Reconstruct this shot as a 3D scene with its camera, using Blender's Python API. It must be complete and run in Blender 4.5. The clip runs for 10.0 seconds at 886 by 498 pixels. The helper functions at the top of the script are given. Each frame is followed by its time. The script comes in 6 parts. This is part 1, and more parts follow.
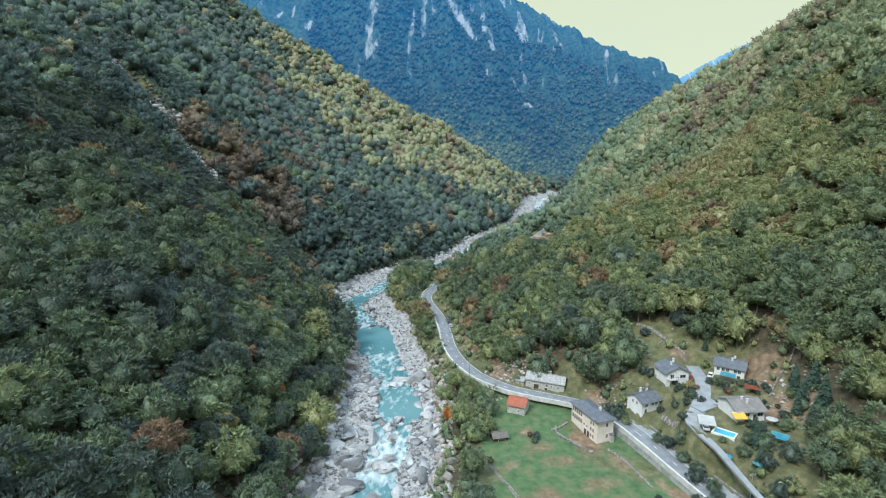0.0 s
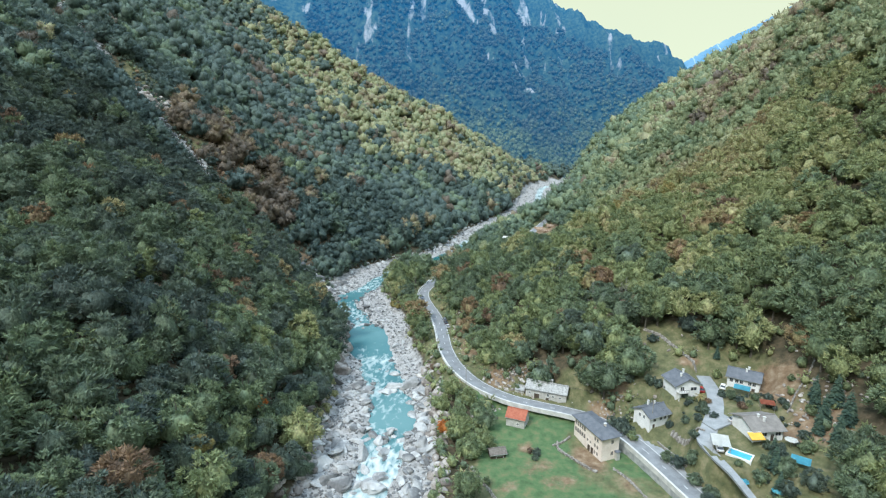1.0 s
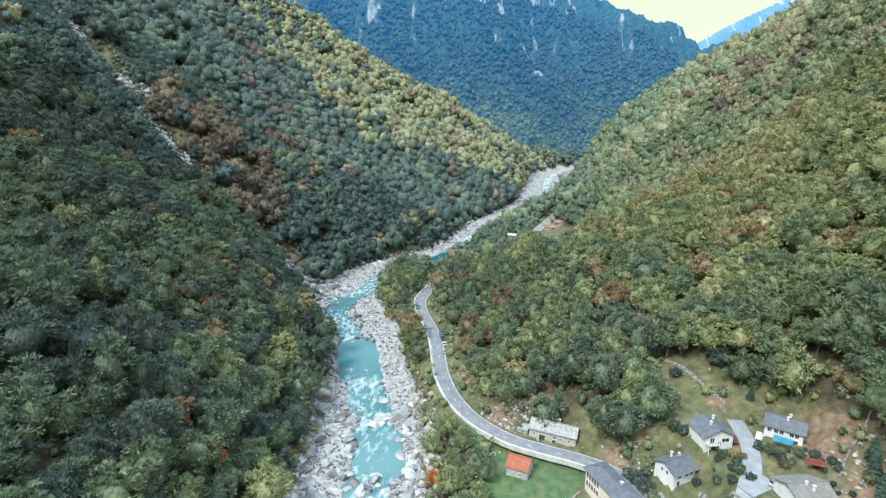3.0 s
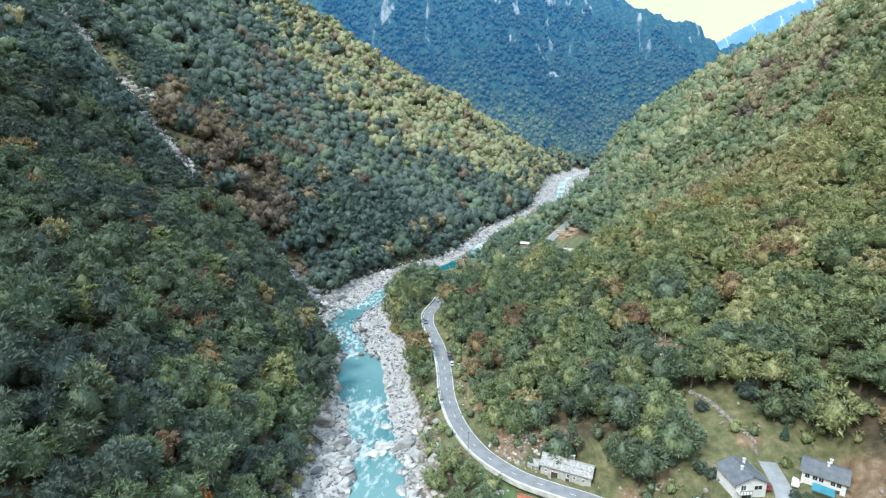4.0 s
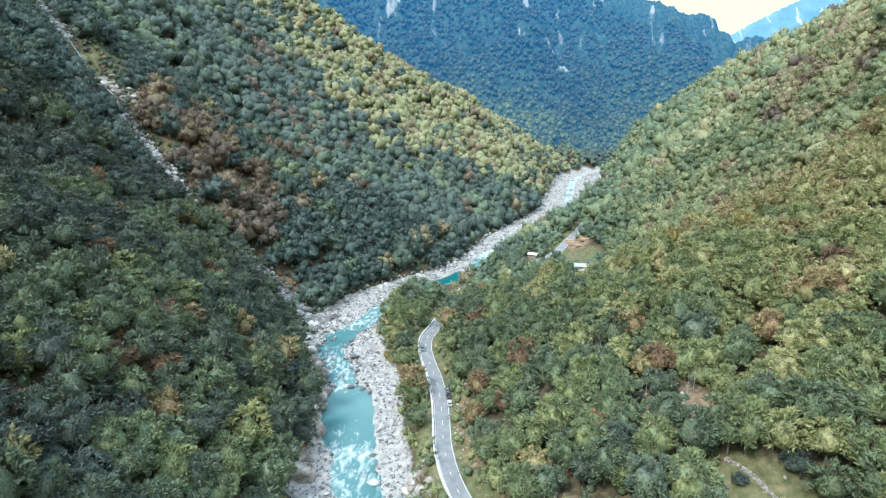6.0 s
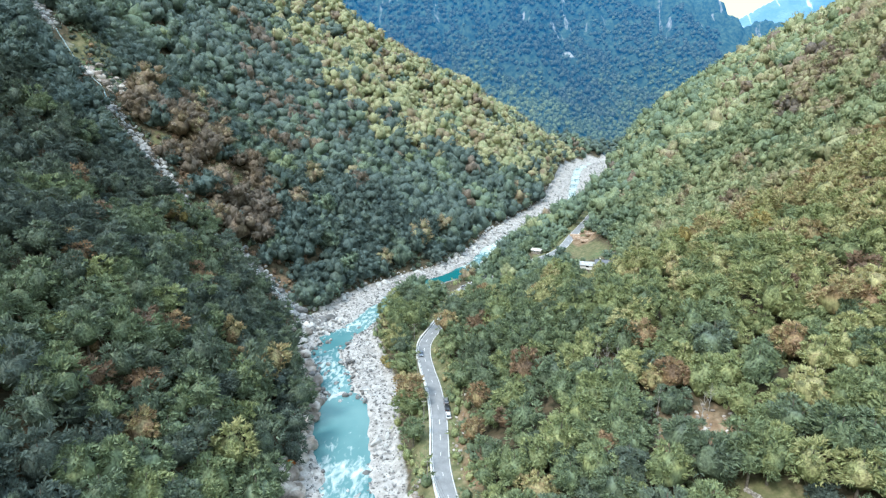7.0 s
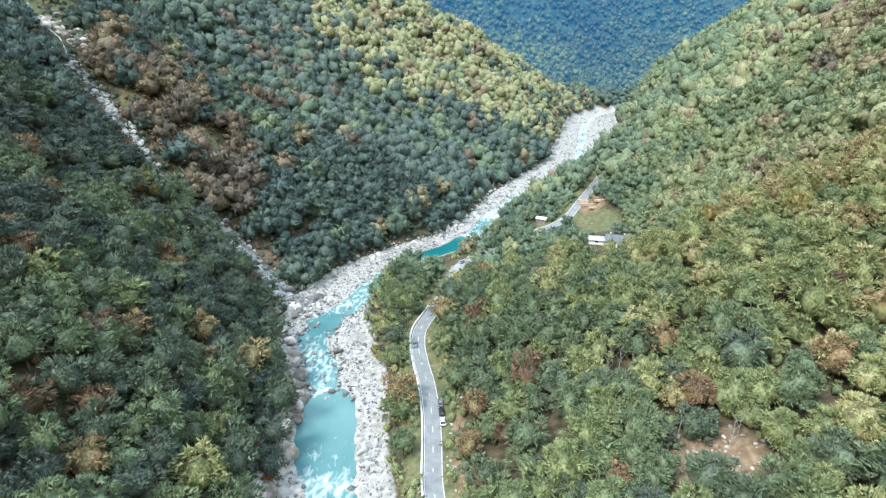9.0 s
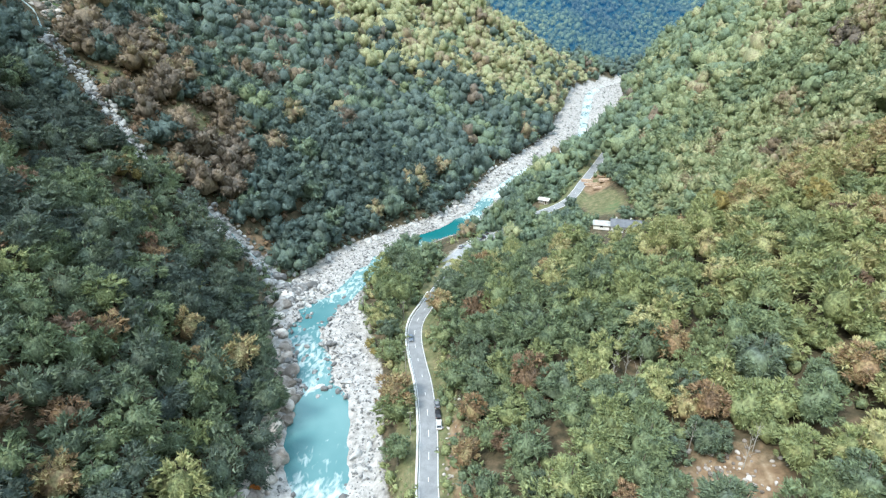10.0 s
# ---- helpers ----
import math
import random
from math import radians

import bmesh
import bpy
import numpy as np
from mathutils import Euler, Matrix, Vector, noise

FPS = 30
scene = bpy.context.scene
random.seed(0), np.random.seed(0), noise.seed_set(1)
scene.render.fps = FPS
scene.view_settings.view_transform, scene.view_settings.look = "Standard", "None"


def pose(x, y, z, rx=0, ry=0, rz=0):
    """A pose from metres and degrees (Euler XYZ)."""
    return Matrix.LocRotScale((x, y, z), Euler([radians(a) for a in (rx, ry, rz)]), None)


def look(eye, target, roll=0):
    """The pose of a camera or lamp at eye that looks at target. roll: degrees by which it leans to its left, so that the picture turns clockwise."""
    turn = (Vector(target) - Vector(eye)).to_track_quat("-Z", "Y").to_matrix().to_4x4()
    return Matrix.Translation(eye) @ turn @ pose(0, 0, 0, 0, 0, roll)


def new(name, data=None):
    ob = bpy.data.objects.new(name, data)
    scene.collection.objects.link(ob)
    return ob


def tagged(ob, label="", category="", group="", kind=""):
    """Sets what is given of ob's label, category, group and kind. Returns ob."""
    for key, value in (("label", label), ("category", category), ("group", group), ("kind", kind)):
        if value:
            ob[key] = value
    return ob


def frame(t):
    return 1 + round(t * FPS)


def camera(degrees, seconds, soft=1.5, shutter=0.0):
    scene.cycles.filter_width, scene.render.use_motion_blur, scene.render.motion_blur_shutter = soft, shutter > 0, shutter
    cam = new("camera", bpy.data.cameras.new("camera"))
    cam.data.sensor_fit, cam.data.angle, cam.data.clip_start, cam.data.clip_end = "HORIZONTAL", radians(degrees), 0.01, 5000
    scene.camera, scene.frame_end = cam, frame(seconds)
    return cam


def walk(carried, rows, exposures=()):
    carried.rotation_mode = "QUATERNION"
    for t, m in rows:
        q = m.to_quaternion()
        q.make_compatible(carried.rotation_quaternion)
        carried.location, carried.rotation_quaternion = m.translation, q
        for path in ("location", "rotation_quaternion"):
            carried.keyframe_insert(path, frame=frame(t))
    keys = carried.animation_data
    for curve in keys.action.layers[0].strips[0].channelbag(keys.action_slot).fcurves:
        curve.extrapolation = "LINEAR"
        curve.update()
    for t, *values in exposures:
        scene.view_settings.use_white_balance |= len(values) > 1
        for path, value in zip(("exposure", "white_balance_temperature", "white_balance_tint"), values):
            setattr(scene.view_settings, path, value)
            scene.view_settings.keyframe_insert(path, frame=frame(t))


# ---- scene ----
cam = camera(78.4, 10.0, 1.25)
METRES, EYE, TILT, LEAN, TURN = 140.0, 100.8, -10.5, 0.0, 0.0
ROWS = [
    (0.0, 0.0, 0.0, 0.0, -0.0, 0.0, 0.0),
    (0.5, 0.007, 0.0462, 0.0213, 0.11, -0.81, -0.05),
    (1.0, 0.0146, 0.0931, 0.0412, 0.1, -1.55, -0.08),
    (1.5, 0.0219, 0.14, 0.061, 0.07, -2.27, -0.13),
    (2.0, 0.0296, 0.1866, 0.0812, 0.08, -2.98, -0.16),
    (2.5, 0.0356, 0.2333, 0.1019, 0.2, -3.42, -0.25),
    (4.0, 0.0584, 0.3707, 0.1613, 2.23, -3.43, -0.72),
    (4.5, 0.0637, 0.4164, 0.1803, 2.43, -3.42, -0.81),
    (5.0, 0.0683, 0.4619, 0.2, 2.66, -3.56, -0.89),
    (5.5, 0.0723, 0.507, 0.2197, 2.85, -3.73, -0.95),
    (7.0, 0.0824, 0.6424, 0.278, 3.38, -5.61, -1.07),
    (7.5, 0.0847, 0.687, 0.2964, 3.5, -6.54, -1.09),
    (8.0, 0.0868, 0.7321, 0.3153, 3.54, -8.08, -1.11),
    (8.5, 0.0883, 0.777, 0.3346, 3.6, -9.63, -1.14),
    (9.0, 0.0901, 0.8227, 0.3545, 3.67, -11.11, -1.13),
    (9.5, 0.0921, 0.8679, 0.3748, 3.73, -12.54, -1.12),
    (10.0, 0.094, 0.9133, 0.3934, 3.79, -14.32, -1.1),
]
EXPOSURES = [(0.0, -0.27, 5900, 9), (1.0, -0.13, 5950, 9), (2.5, 0.01, 6000, 9), (5.5, 0.18, 6050, 9), (7.5, 0.33, 6100, 10), (10.0, 0.39, 6250, 10)]
walk(cam, [(t, pose(0, 0, EYE, TILT, LEAN, TURN) @ pose(METRES * x, METRES * y, METRES * z, 90 + pitch, roll, yaw)) for t, x, y, z, yaw, pitch, roll in ROWS], EXPOSURES)

# ---------------------------------------------------------------- light
SUN_FROM = Vector((-0.40, -0.46, 0.79)).normalized()
world = bpy.data.worlds.new("valley_sky")
scene.world = world
world.use_nodes = True
wn, wl = world.node_tree.nodes, world.node_tree.links
wn.clear()
sky = wn.new("ShaderNodeTexSky")
sky.sky_type = "NISHITA"
sky.sun_disc = False
sky.sun_elevation = math.asin(SUN_FROM.z)
sky.sun_rotation = math.atan2(SUN_FROM.x, SUN_FROM.y)
sky_bg = wn.new("ShaderNodeBackground")
sky_bg.inputs["Strength"].default_value = 0.15
cloud_bg = wn.new("ShaderNodeBackground")
cloud_bg.inputs["Strength"].default_value = 1.06
cloud_ramp = wn.new("ShaderNodeValToRGB")
cloud_ramp.color_ramp.elements[0].color = (0.93, 0.97, 0.62, 1)
cloud_ramp.color_ramp.elements[1].color = (0.96, 0.99, 0.62, 1)
cloud_ramp.color_ramp.elements[0].position, cloud_ramp.color_ramp.elements[1].position = 0.30, 0.52
cloud_noise = wn.new("ShaderNodeTexNoise")
cloud_noise.inputs["Scale"].default_value = 3.0
cloud_noise.inputs["Detail"].default_value = 6.0
tex = wn.new("ShaderNodeTexCoord")
split = wn.new("ShaderNodeSeparateXYZ")
height = wn.new("ShaderNodeMapRange")
height.inputs["From Min"].default_value, height.inputs["From Max"].default_value = 0.30, 0.95
height.interpolation_type = "SMOOTHSTEP"
zenith = wn.new("ShaderNodeMix")
zenith.data_type = "RGBA"
zenith.inputs[7].default_value = (1.75, 2.2, 2.65, 1)
mix = wn.new("ShaderNodeMixShader")
mix.inputs[0].default_value = 0.85
wout = wn.new("ShaderNodeOutputWorld")
wl.new(sky.outputs[0], sky_bg.inputs[0])
wl.new(tex.outputs["Generated"], cloud_noise.inputs["Vector"])
wl.new(tex.outputs["Generated"], split.inputs[0])
wl.new(split.outputs["Z"], height.inputs["Value"])
wl.new(height.outputs[0], zenith.inputs[0])
wl.new(cloud_noise.outputs["Fac"], cloud_ramp.inputs[0])
wl.new(cloud_ramp.outputs[0], zenith.inputs[6])
wl.new(zenith.outputs[2], cloud_bg.inputs[0])
wl.new(sky_bg.outputs[0], mix.inputs[1])
wl.new(cloud_bg.outputs[0], mix.inputs[2])
wl.new(mix.outputs[0], wout.inputs[0])

sun_data = bpy.data.lights.new("sun", "SUN")
sun_data.energy = 3.5
sun_data.angle = radians(14)
sun_data.color = (1.0, 0.95, 0.84)
sun_ob = new("sun", sun_data)
sun_ob.matrix_world = look(SUN_FROM * 500, (0, 0, 0))


# ---------------------------------------------------------------- materials
def material(name, colours, scale=1.0, detail=5.0, rough=0.85, bump=0.0, bump_scale=None, metal=0.0, contrast=(0.3, 0.7), spec=0.3, object_random=0.0, coords="Object", island=0.0):
    """Noise between colours, a second finer noise on top, and a bump."""
    m = bpy.data.materials.new(name)
    m.use_nodes = True
    n, l = m.node_tree.nodes, m.node_tree.links
    p = n["Principled BSDF"]
    p.inputs["Roughness"].default_value = rough
    p.inputs["Metallic"].default_value = metal
    p.inputs["Specular IOR Level"].default_value = spec
    tc = n.new("ShaderNodeTexCoord")
    a = n.new("ShaderNodeTexNoise")
    a.inputs["Scale"].default_value, a.inputs["Detail"].default_value = scale, detail
    l.new(tc.outputs[coords], a.inputs["Vector"])
    value = a.outputs["Fac"]
    if object_random:
        info = n.new("ShaderNodeObjectInfo")
        k = n.new("ShaderNodeMath")
        k.operation = "MULTIPLY_ADD"
        k.inputs[1].default_value, k.inputs[2].default_value = object_random, -object_random / 2
        l.new(info.outputs["Random"], k.inputs[0])
        s = n.new("ShaderNodeMath")
        l.new(value, s.inputs[0])
        l.new(k.outputs[0], s.inputs[1])
        value = s.outputs[0]
    if island:
        geo = n.new("ShaderNodeNewGeometry")
        k = n.new("ShaderNodeMath")
        k.operation = "MULTIPLY_ADD"
        k.inputs[1].default_value, k.inputs[2].default_value = island, -island / 2
        l.new(geo.outputs["Random Per Island"], k.inputs[0])
        s = n.new("ShaderNodeMath")
        l.new(value, s.inputs[0])
        l.new(k.outputs[0], s.inputs[1])
        value = s.outputs[0]
    r = n.new("ShaderNodeValToRGB")
    e = r.color_ramp.elements
    while len(e) < len(colours):
        e.new(0.5)
    for i, c in enumerate(colours):
        e[i].position = contrast[0] + (contrast[1] - contrast[0]) * i / max(1, len(colours) - 1)
        e[i].color = (*c, 1)
    l.new(value, r.inputs[0])
    fine = n.new("ShaderNodeTexNoise")
    fine.inputs["Scale"].default_value, fine.inputs["Detail"].default_value = scale * 7.3, 4
    l.new(tc.outputs[coords], fine.inputs["Vector"])
    mr = n.new("ShaderNodeMapRange")
    mr.inputs["To Min"].default_value, mr.inputs["To Max"].default_value = 0.72, 1.25
    l.new(fine.outputs["Fac"], mr.inputs["Value"])
    mul = n.new("ShaderNodeMix")
    mul.data_type, mul.blend_type = "RGBA", "MULTIPLY"
    mul.inputs[0].default_value = 1.0
    l.new(r.outputs[0], mul.inputs[6])
    l.new(mr.outputs[0], mul.inputs[7])
    l.new(mul.outputs[2], p.inputs["Base Color"])
    if bump:
        b = n.new("ShaderNodeBump")
        b.inputs["Strength"].default_value = 1.0
        b.inputs["Distance"].default_value = bump
        bn = n.new("ShaderNodeTexNoise")
        bn.inputs["Scale"].default_value, bn.inputs["Detail"].default_value = bump_scale or scale * 5, 6
        l.new(tc.outputs[coords], bn.inputs["Vector"])
        l.new(bn.outputs["Fac"], b.inputs["Height"])
        l.new(b.outputs[0], p.inputs["Normal"])
    return m


LEAF_STOPS = ((0.00, (0.064, 0.090, 0.082)), (0.20, (0.094, 0.122, 0.100)), (0.40, (0.146, 0.192, 0.109)), (0.56, (0.236, 0.267, 0.121)), (0.69, (0.372, 0.356, 0.184)), (0.79, (0.250, 0.172, 0.098)), (0.87, (0.186, 0.128, 0.086)), (1.00, (0.134, 0.099, 0.075)))


def leaf_material(name, object_random, grain, low=0.60, high=1.66, veil=None, relief=1.1, haze_mix=0.0):
    """Leaves whose hue follows each tree's own tint; grain: leaf sprays in one unit of the object."""
    m = bpy.data.materials.new(name)
    m.use_nodes = True
    n, l = m.node_tree.nodes, m.node_tree.links
    n.clear()
    att = n.new("ShaderNodeAttribute")
    att.attribute_name = "tint"
    value = att.outputs["Fac"]
    if object_random:
        info = n.new("ShaderNodeObjectInfo")
        k = n.new("ShaderNodeMath")
        k.operation = "MULTIPLY_ADD"
        k.inputs[1].default_value = object_random
        l.new(info.outputs["Random"], k.inputs[0])
        l.new(value, k.inputs[2])
        value = k.outputs[0]
    tc = n.new("ShaderNodeTexCoord")
    clump = n.new("ShaderNodeTexNoise")
    clump.inputs["Scale"].default_value, clump.inputs["Detail"].default_value = grain * 0.22, 3
    l.new(tc.outputs["Object"], clump.inputs["Vector"])
    k2 = n.new("ShaderNodeMath")
    k2.operation = "MULTIPLY_ADD"
    k2.inputs[1].default_value = 0.18
    l.new(clump.outputs["Fac"], k2.inputs[0])
    l.new(value, k2.inputs[2])
    sub = n.new("ShaderNodeMath")
    sub.operation = "SUBTRACT"
    sub.inputs[1].default_value = 0.09
    l.new(k2.outputs[0], sub.inputs[0])
    r = n.new("ShaderNodeValToRGB")
    e = r.color_ramp.elements
    while len(e) < len(LEAF_STOPS):
        e.new(0.5)
    for i, (pos, c) in enumerate(LEAF_STOPS):
        e[i].position, e[i].color = pos, (*c, 1)
    l.new(sub.outputs[0], r.inputs[0])
    # sprays of leaves, the shade of the gaps between them darkened into the colour
    spray = n.new("ShaderNodeTexNoise")
    spray.inputs["Scale"].default_value, spray.inputs["Detail"].default_value, spray.inputs["Roughness"].default_value = grain, 3, 0.6
    stretch = n.new("ShaderNodeMapping")
    stretch.inputs["Scale"].default_value = (1.0, 1.0, 0.62)
    l.new(tc.outputs["Object"], stretch.inputs["Vector"])
    l.new(stretch.outputs[0], spray.inputs["Vector"])
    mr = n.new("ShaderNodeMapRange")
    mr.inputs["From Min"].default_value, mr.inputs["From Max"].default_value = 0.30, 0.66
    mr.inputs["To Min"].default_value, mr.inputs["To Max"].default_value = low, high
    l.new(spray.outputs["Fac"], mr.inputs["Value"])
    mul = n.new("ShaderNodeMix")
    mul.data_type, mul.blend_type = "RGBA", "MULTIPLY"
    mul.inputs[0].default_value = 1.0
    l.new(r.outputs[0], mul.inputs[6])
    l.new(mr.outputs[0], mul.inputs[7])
    if haze_mix:
        # distance haze on far woods, mixed into the leaf colour as bluish grey
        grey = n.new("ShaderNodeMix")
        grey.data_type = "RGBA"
        grey.inputs[0].default_value = haze_mix
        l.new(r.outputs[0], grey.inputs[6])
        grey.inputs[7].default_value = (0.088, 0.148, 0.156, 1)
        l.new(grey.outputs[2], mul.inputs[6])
    b = n.new("ShaderNodeBump")
    b.inputs["Strength"].default_value = 1.0
    b.inputs["Distance"].default_value = relief / grain
    l.new(spray.outputs["Fac"], b.inputs["Height"])
    d = n.new("ShaderNodeBsdfPrincipled")
    d.inputs["Roughness"].default_value = 0.65
    d.inputs["Specular IOR Level"].default_value = 0.25
    t = n.new("ShaderNodeBsdfTranslucent")
    mx = n.new("ShaderNodeMixShader")
    mx.inputs[0].default_value = 0.25
    o = n.new("ShaderNodeOutputMaterial")
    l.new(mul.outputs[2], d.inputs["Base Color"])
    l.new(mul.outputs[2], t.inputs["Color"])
    l.new(b.outputs[0], d.inputs["Normal"])
    l.new(d.outputs[0], mx.inputs[1])
    l.new(t.outputs[0], mx.inputs[2])
    l.new(mx.outputs[0], o.inputs[0])
    # blue haze over distant leaves, added as emission
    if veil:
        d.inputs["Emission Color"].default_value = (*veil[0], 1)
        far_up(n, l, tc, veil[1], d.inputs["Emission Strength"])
    return m


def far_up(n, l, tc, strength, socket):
    """Haze put into the far mountain's glow, thicker with distance, so up its slope."""
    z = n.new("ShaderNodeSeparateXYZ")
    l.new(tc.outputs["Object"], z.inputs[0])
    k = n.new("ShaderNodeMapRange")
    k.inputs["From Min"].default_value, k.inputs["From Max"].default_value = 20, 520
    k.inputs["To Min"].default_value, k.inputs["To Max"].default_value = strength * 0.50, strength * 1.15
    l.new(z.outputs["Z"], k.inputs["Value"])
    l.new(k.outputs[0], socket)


LEAF = leaf_material("forest_leaves", 0.0, 1.7)
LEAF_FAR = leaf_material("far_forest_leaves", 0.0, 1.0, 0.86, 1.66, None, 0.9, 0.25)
LEAF_TREE = leaf_material("tree_leaves", 0.18, 9.0)
BARK = material("bark", [(0.09, 0.075, 0.06), (0.2, 0.18, 0.15)], 2.0, rough=0.9)
ROCK = material("pale_gneiss", [(0.14, 0.14, 0.14), (0.31, 0.31, 0.304), (0.48, 0.48, 0.47)], 0.55, rough=0.85, bump=0.10, bump_scale=1.6, object_random=0.4, island=0.45)
CLIFF = material("cliff_rock", [(0.15, 0.128, 0.11), (0.33, 0.295, 0.265), (0.53, 0.50, 0.465)], 0.25, rough=0.9, bump=0.4, bump_scale=0.6, island=0.35)
ASPHALT = material("asphalt", [(0.182, 0.189, 0.196), (0.258, 0.266, 0.274)], 0.4, rough=0.9, bump=0.004, bump_scale=30)
LANE_GREY = material("lane_asphalt", [(0.235, 0.247, 0.252), (0.34, 0.352, 0.358)], 0.4, rough=0.9, bump=0.004, bump_scale=30)
CONCRETE = material("concrete", [(0.46, 0.455, 0.44), (0.68, 0.67, 0.64)], 0.6, rough=0.9, bump=0.01, bump_scale=6)
RETAINING = material("weathered_concrete", [(0.24, 0.25, 0.25), (0.36, 0.37, 0.37), (0.47, 0.475, 0.47)], 0.7, rough=0.9, bump=0.02, bump_scale=5)
PAINT = material("road_paint", [(0.7, 0.7, 0.68), (0.8, 0.8, 0.78)], 2.0, rough=0.7)


# ---------------------------------------------------------------- plan and ground
U = 1.12                      # metres in one unit of the plan


def hash2(ix, iy, seed):
    h = np.sin(ix * 127.1 + iy * 311.7 + seed * 74.7) * 43758.5453
    return h - np.floor(h)


def vnoise(x, y, seed=0):
    ix, iy = np.floor(x), np.floor(y)
    fx, fy = x - ix, y - iy
    fx, fy = fx * fx * (3 - 2 * fx), fy * fy * (3 - 2 * fy)
    a, b = hash2(ix, iy, seed), hash2(ix + 1, iy, seed)
    c, d = hash2(ix, iy + 1, seed), hash2(ix + 1, iy + 1, seed)
    return (a + (b - a) * fx) * (1 - fy) + (c + (d - c) * fx) * fy - 0.5


def fbm(x, y, seed=0, octaves=4, gain=0.5):
    s, a = 0.0, 1.0
    for i in range(octaves):
        s = s + a * vnoise(x * 2 ** i, y * 2 ** i, seed + i * 13)
        a *= gain
    return s


def smooth(lo, hi, v):
    t = np.clip((v - lo) / (hi - lo), 0, 1)
    return t * t * (3 - 2 * t)


def curve_through(points, step):
    """A smooth line through plan points, sampled about every step metres; any further columns go along."""
    p = np.array(points, float)
    p = np.vstack([2 * p[0] - p[1], p, 2 * p[-1] - p[-2]])
    out = []
    for i in range(1, len(p) - 2):
        n = max(2, int(np.linalg.norm(p[i + 1, :2] - p[i, :2]) / step))
        t = np.arange(n)[:, None] / n
        a, b, c, d = p[i - 1], p[i], p[i + 1], p[i + 2]
        out.append(0.5 * (2 * b + (c - a) * t + (2 * a - 5 * b + 4 * c - d) * t ** 2 + (3 * b - a - 3 * c + d) * t ** 3))
    return np.vstack(out + [p[-2:-1]])


# river: x, y, half width of the bed, where the channel runs in it (-1 left edge, 1 right edge)
LOWER_RIVER = [(-14, -400, 16, 0), (-18, -100, 16, 0), (-19, 60, 16, 0), (-19.5, 125, 16, 0.0), (-18, 147, 16, 0.1), (-20, 183, 16.5, 0.25), (-24, 213, 15, -0.05), (-27.5, 231, 14, -0.2), (-32, 255, 15, -0.22), (-43, 284, 16, -0.3), (-49, 300, 16, -0.1), (-50, 318, 15, 0.45), (-45, 337, 15, 0.6)]
UPPER_RIVER = [(-36, 355, 13, 0.55), (-18, 377, 12.5, 0.45), (-2, 393, 11.5, 0.35), (16, 429, 10, 0.0), (27, 460, 12, 0.0), (44, 498, 15, 0.0), (90, 581, 22, 0.1), (127, 700, 30, -0.2), (158, 835, 28, -0.2), (205, 920, 18, 0), (285, 985, 14, 0), (420, 1040, 14, 0), (700, 1120, 14, 0), (1000, 1200, 14, 0)]
RIVER = curve_through(np.array(LOWER_RIVER + UPPER_RIVER) * (U, U, U, 1), 4.0)


def bed_level(y):
    return U * (2.0 + 0.015 * (np.minimum(y / U, 1100) - 150))


def nearest(x, y, line):
    """Distance to a line (left of its run: minus), and the row of the nearest sample, in columns."""
    x, y = np.asarray(x, float).ravel(), np.asarray(y, float).ravel()
    dist, idx = np.empty(len(x)), np.empty(len(x), int)
    for i in range(0, len(x), 4000):
        d2 = (x[i:i + 4000, None] - line[None, :, 0]) ** 2 + (y[i:i + 4000, None] - line[None, :, 1]) ** 2
        idx[i:i + 4000] = d2.argmin(1)
        dist[i:i + 4000] = np.sqrt(d2.min(1))
    tang = np.gradient(line[:, :2], axis=0)
    side = tang[idx, 0] * (y - line[idx, 1]) - tang[idx, 1] * (x - line[idx, 0])
    return dist * np.where(side > 0, -1, 1), line[idx]


LEFT_D = (0, 10, 25, 50, 75, 110, 200, 400, 800)
LEFT = {  # height over the river bed, by distance from the left bank
    100: (1, 8, 21, 35, 45, 58, 105, 220, 480), 200: (1, 8, 21, 39, 49, 64, 112, 230, 500), 270: (1, 8, 23, 43, 58, 80, 140, 270, 550),
    330: (1, 6, 20, 42, 64, 92, 158, 300, 600), 380: (1, 7, 20, 35, 49, 64, 120, 262, 570), 460: (1, 6, 14, 26, 37, 50, 106, 245, 520),
    530: (1, 7, 19, 36, 51, 70, 126, 262, 540), 600: (1, 8, 26, 42, 53, 70, 130, 252, 500), 690: (1, 12, 30, 54, 72, 100, 158, 280, 520), 790: (1, 16, 38, 60, 75, 94, 140, 235, 400), 880: (1, 9, 18, 26, 30, 32, 36, 42, 60), 1050: (1, 4, 6, 6, 6, 6, 6, 6, 10)}
RIGHT_D = (0, 10, 25, 50, 75, 100, 130, 200, 400, 800)
RIGHT = {
    100: (2, 4, 5, 7, 13, 24, 42, 105, 280, 600), 150: (2, 4, 5, 8, 14, 24, 46, 112, 290, 600), 190: (2, 6, 11, 20, 28, 35, 47, 105, 280, 600), 250: (2, 6, 12, 20, 30, 40, 48, 100, 285, 600), 320: (2, 5, 7, 10, 14, 22, 36, 93, 290, 600)}
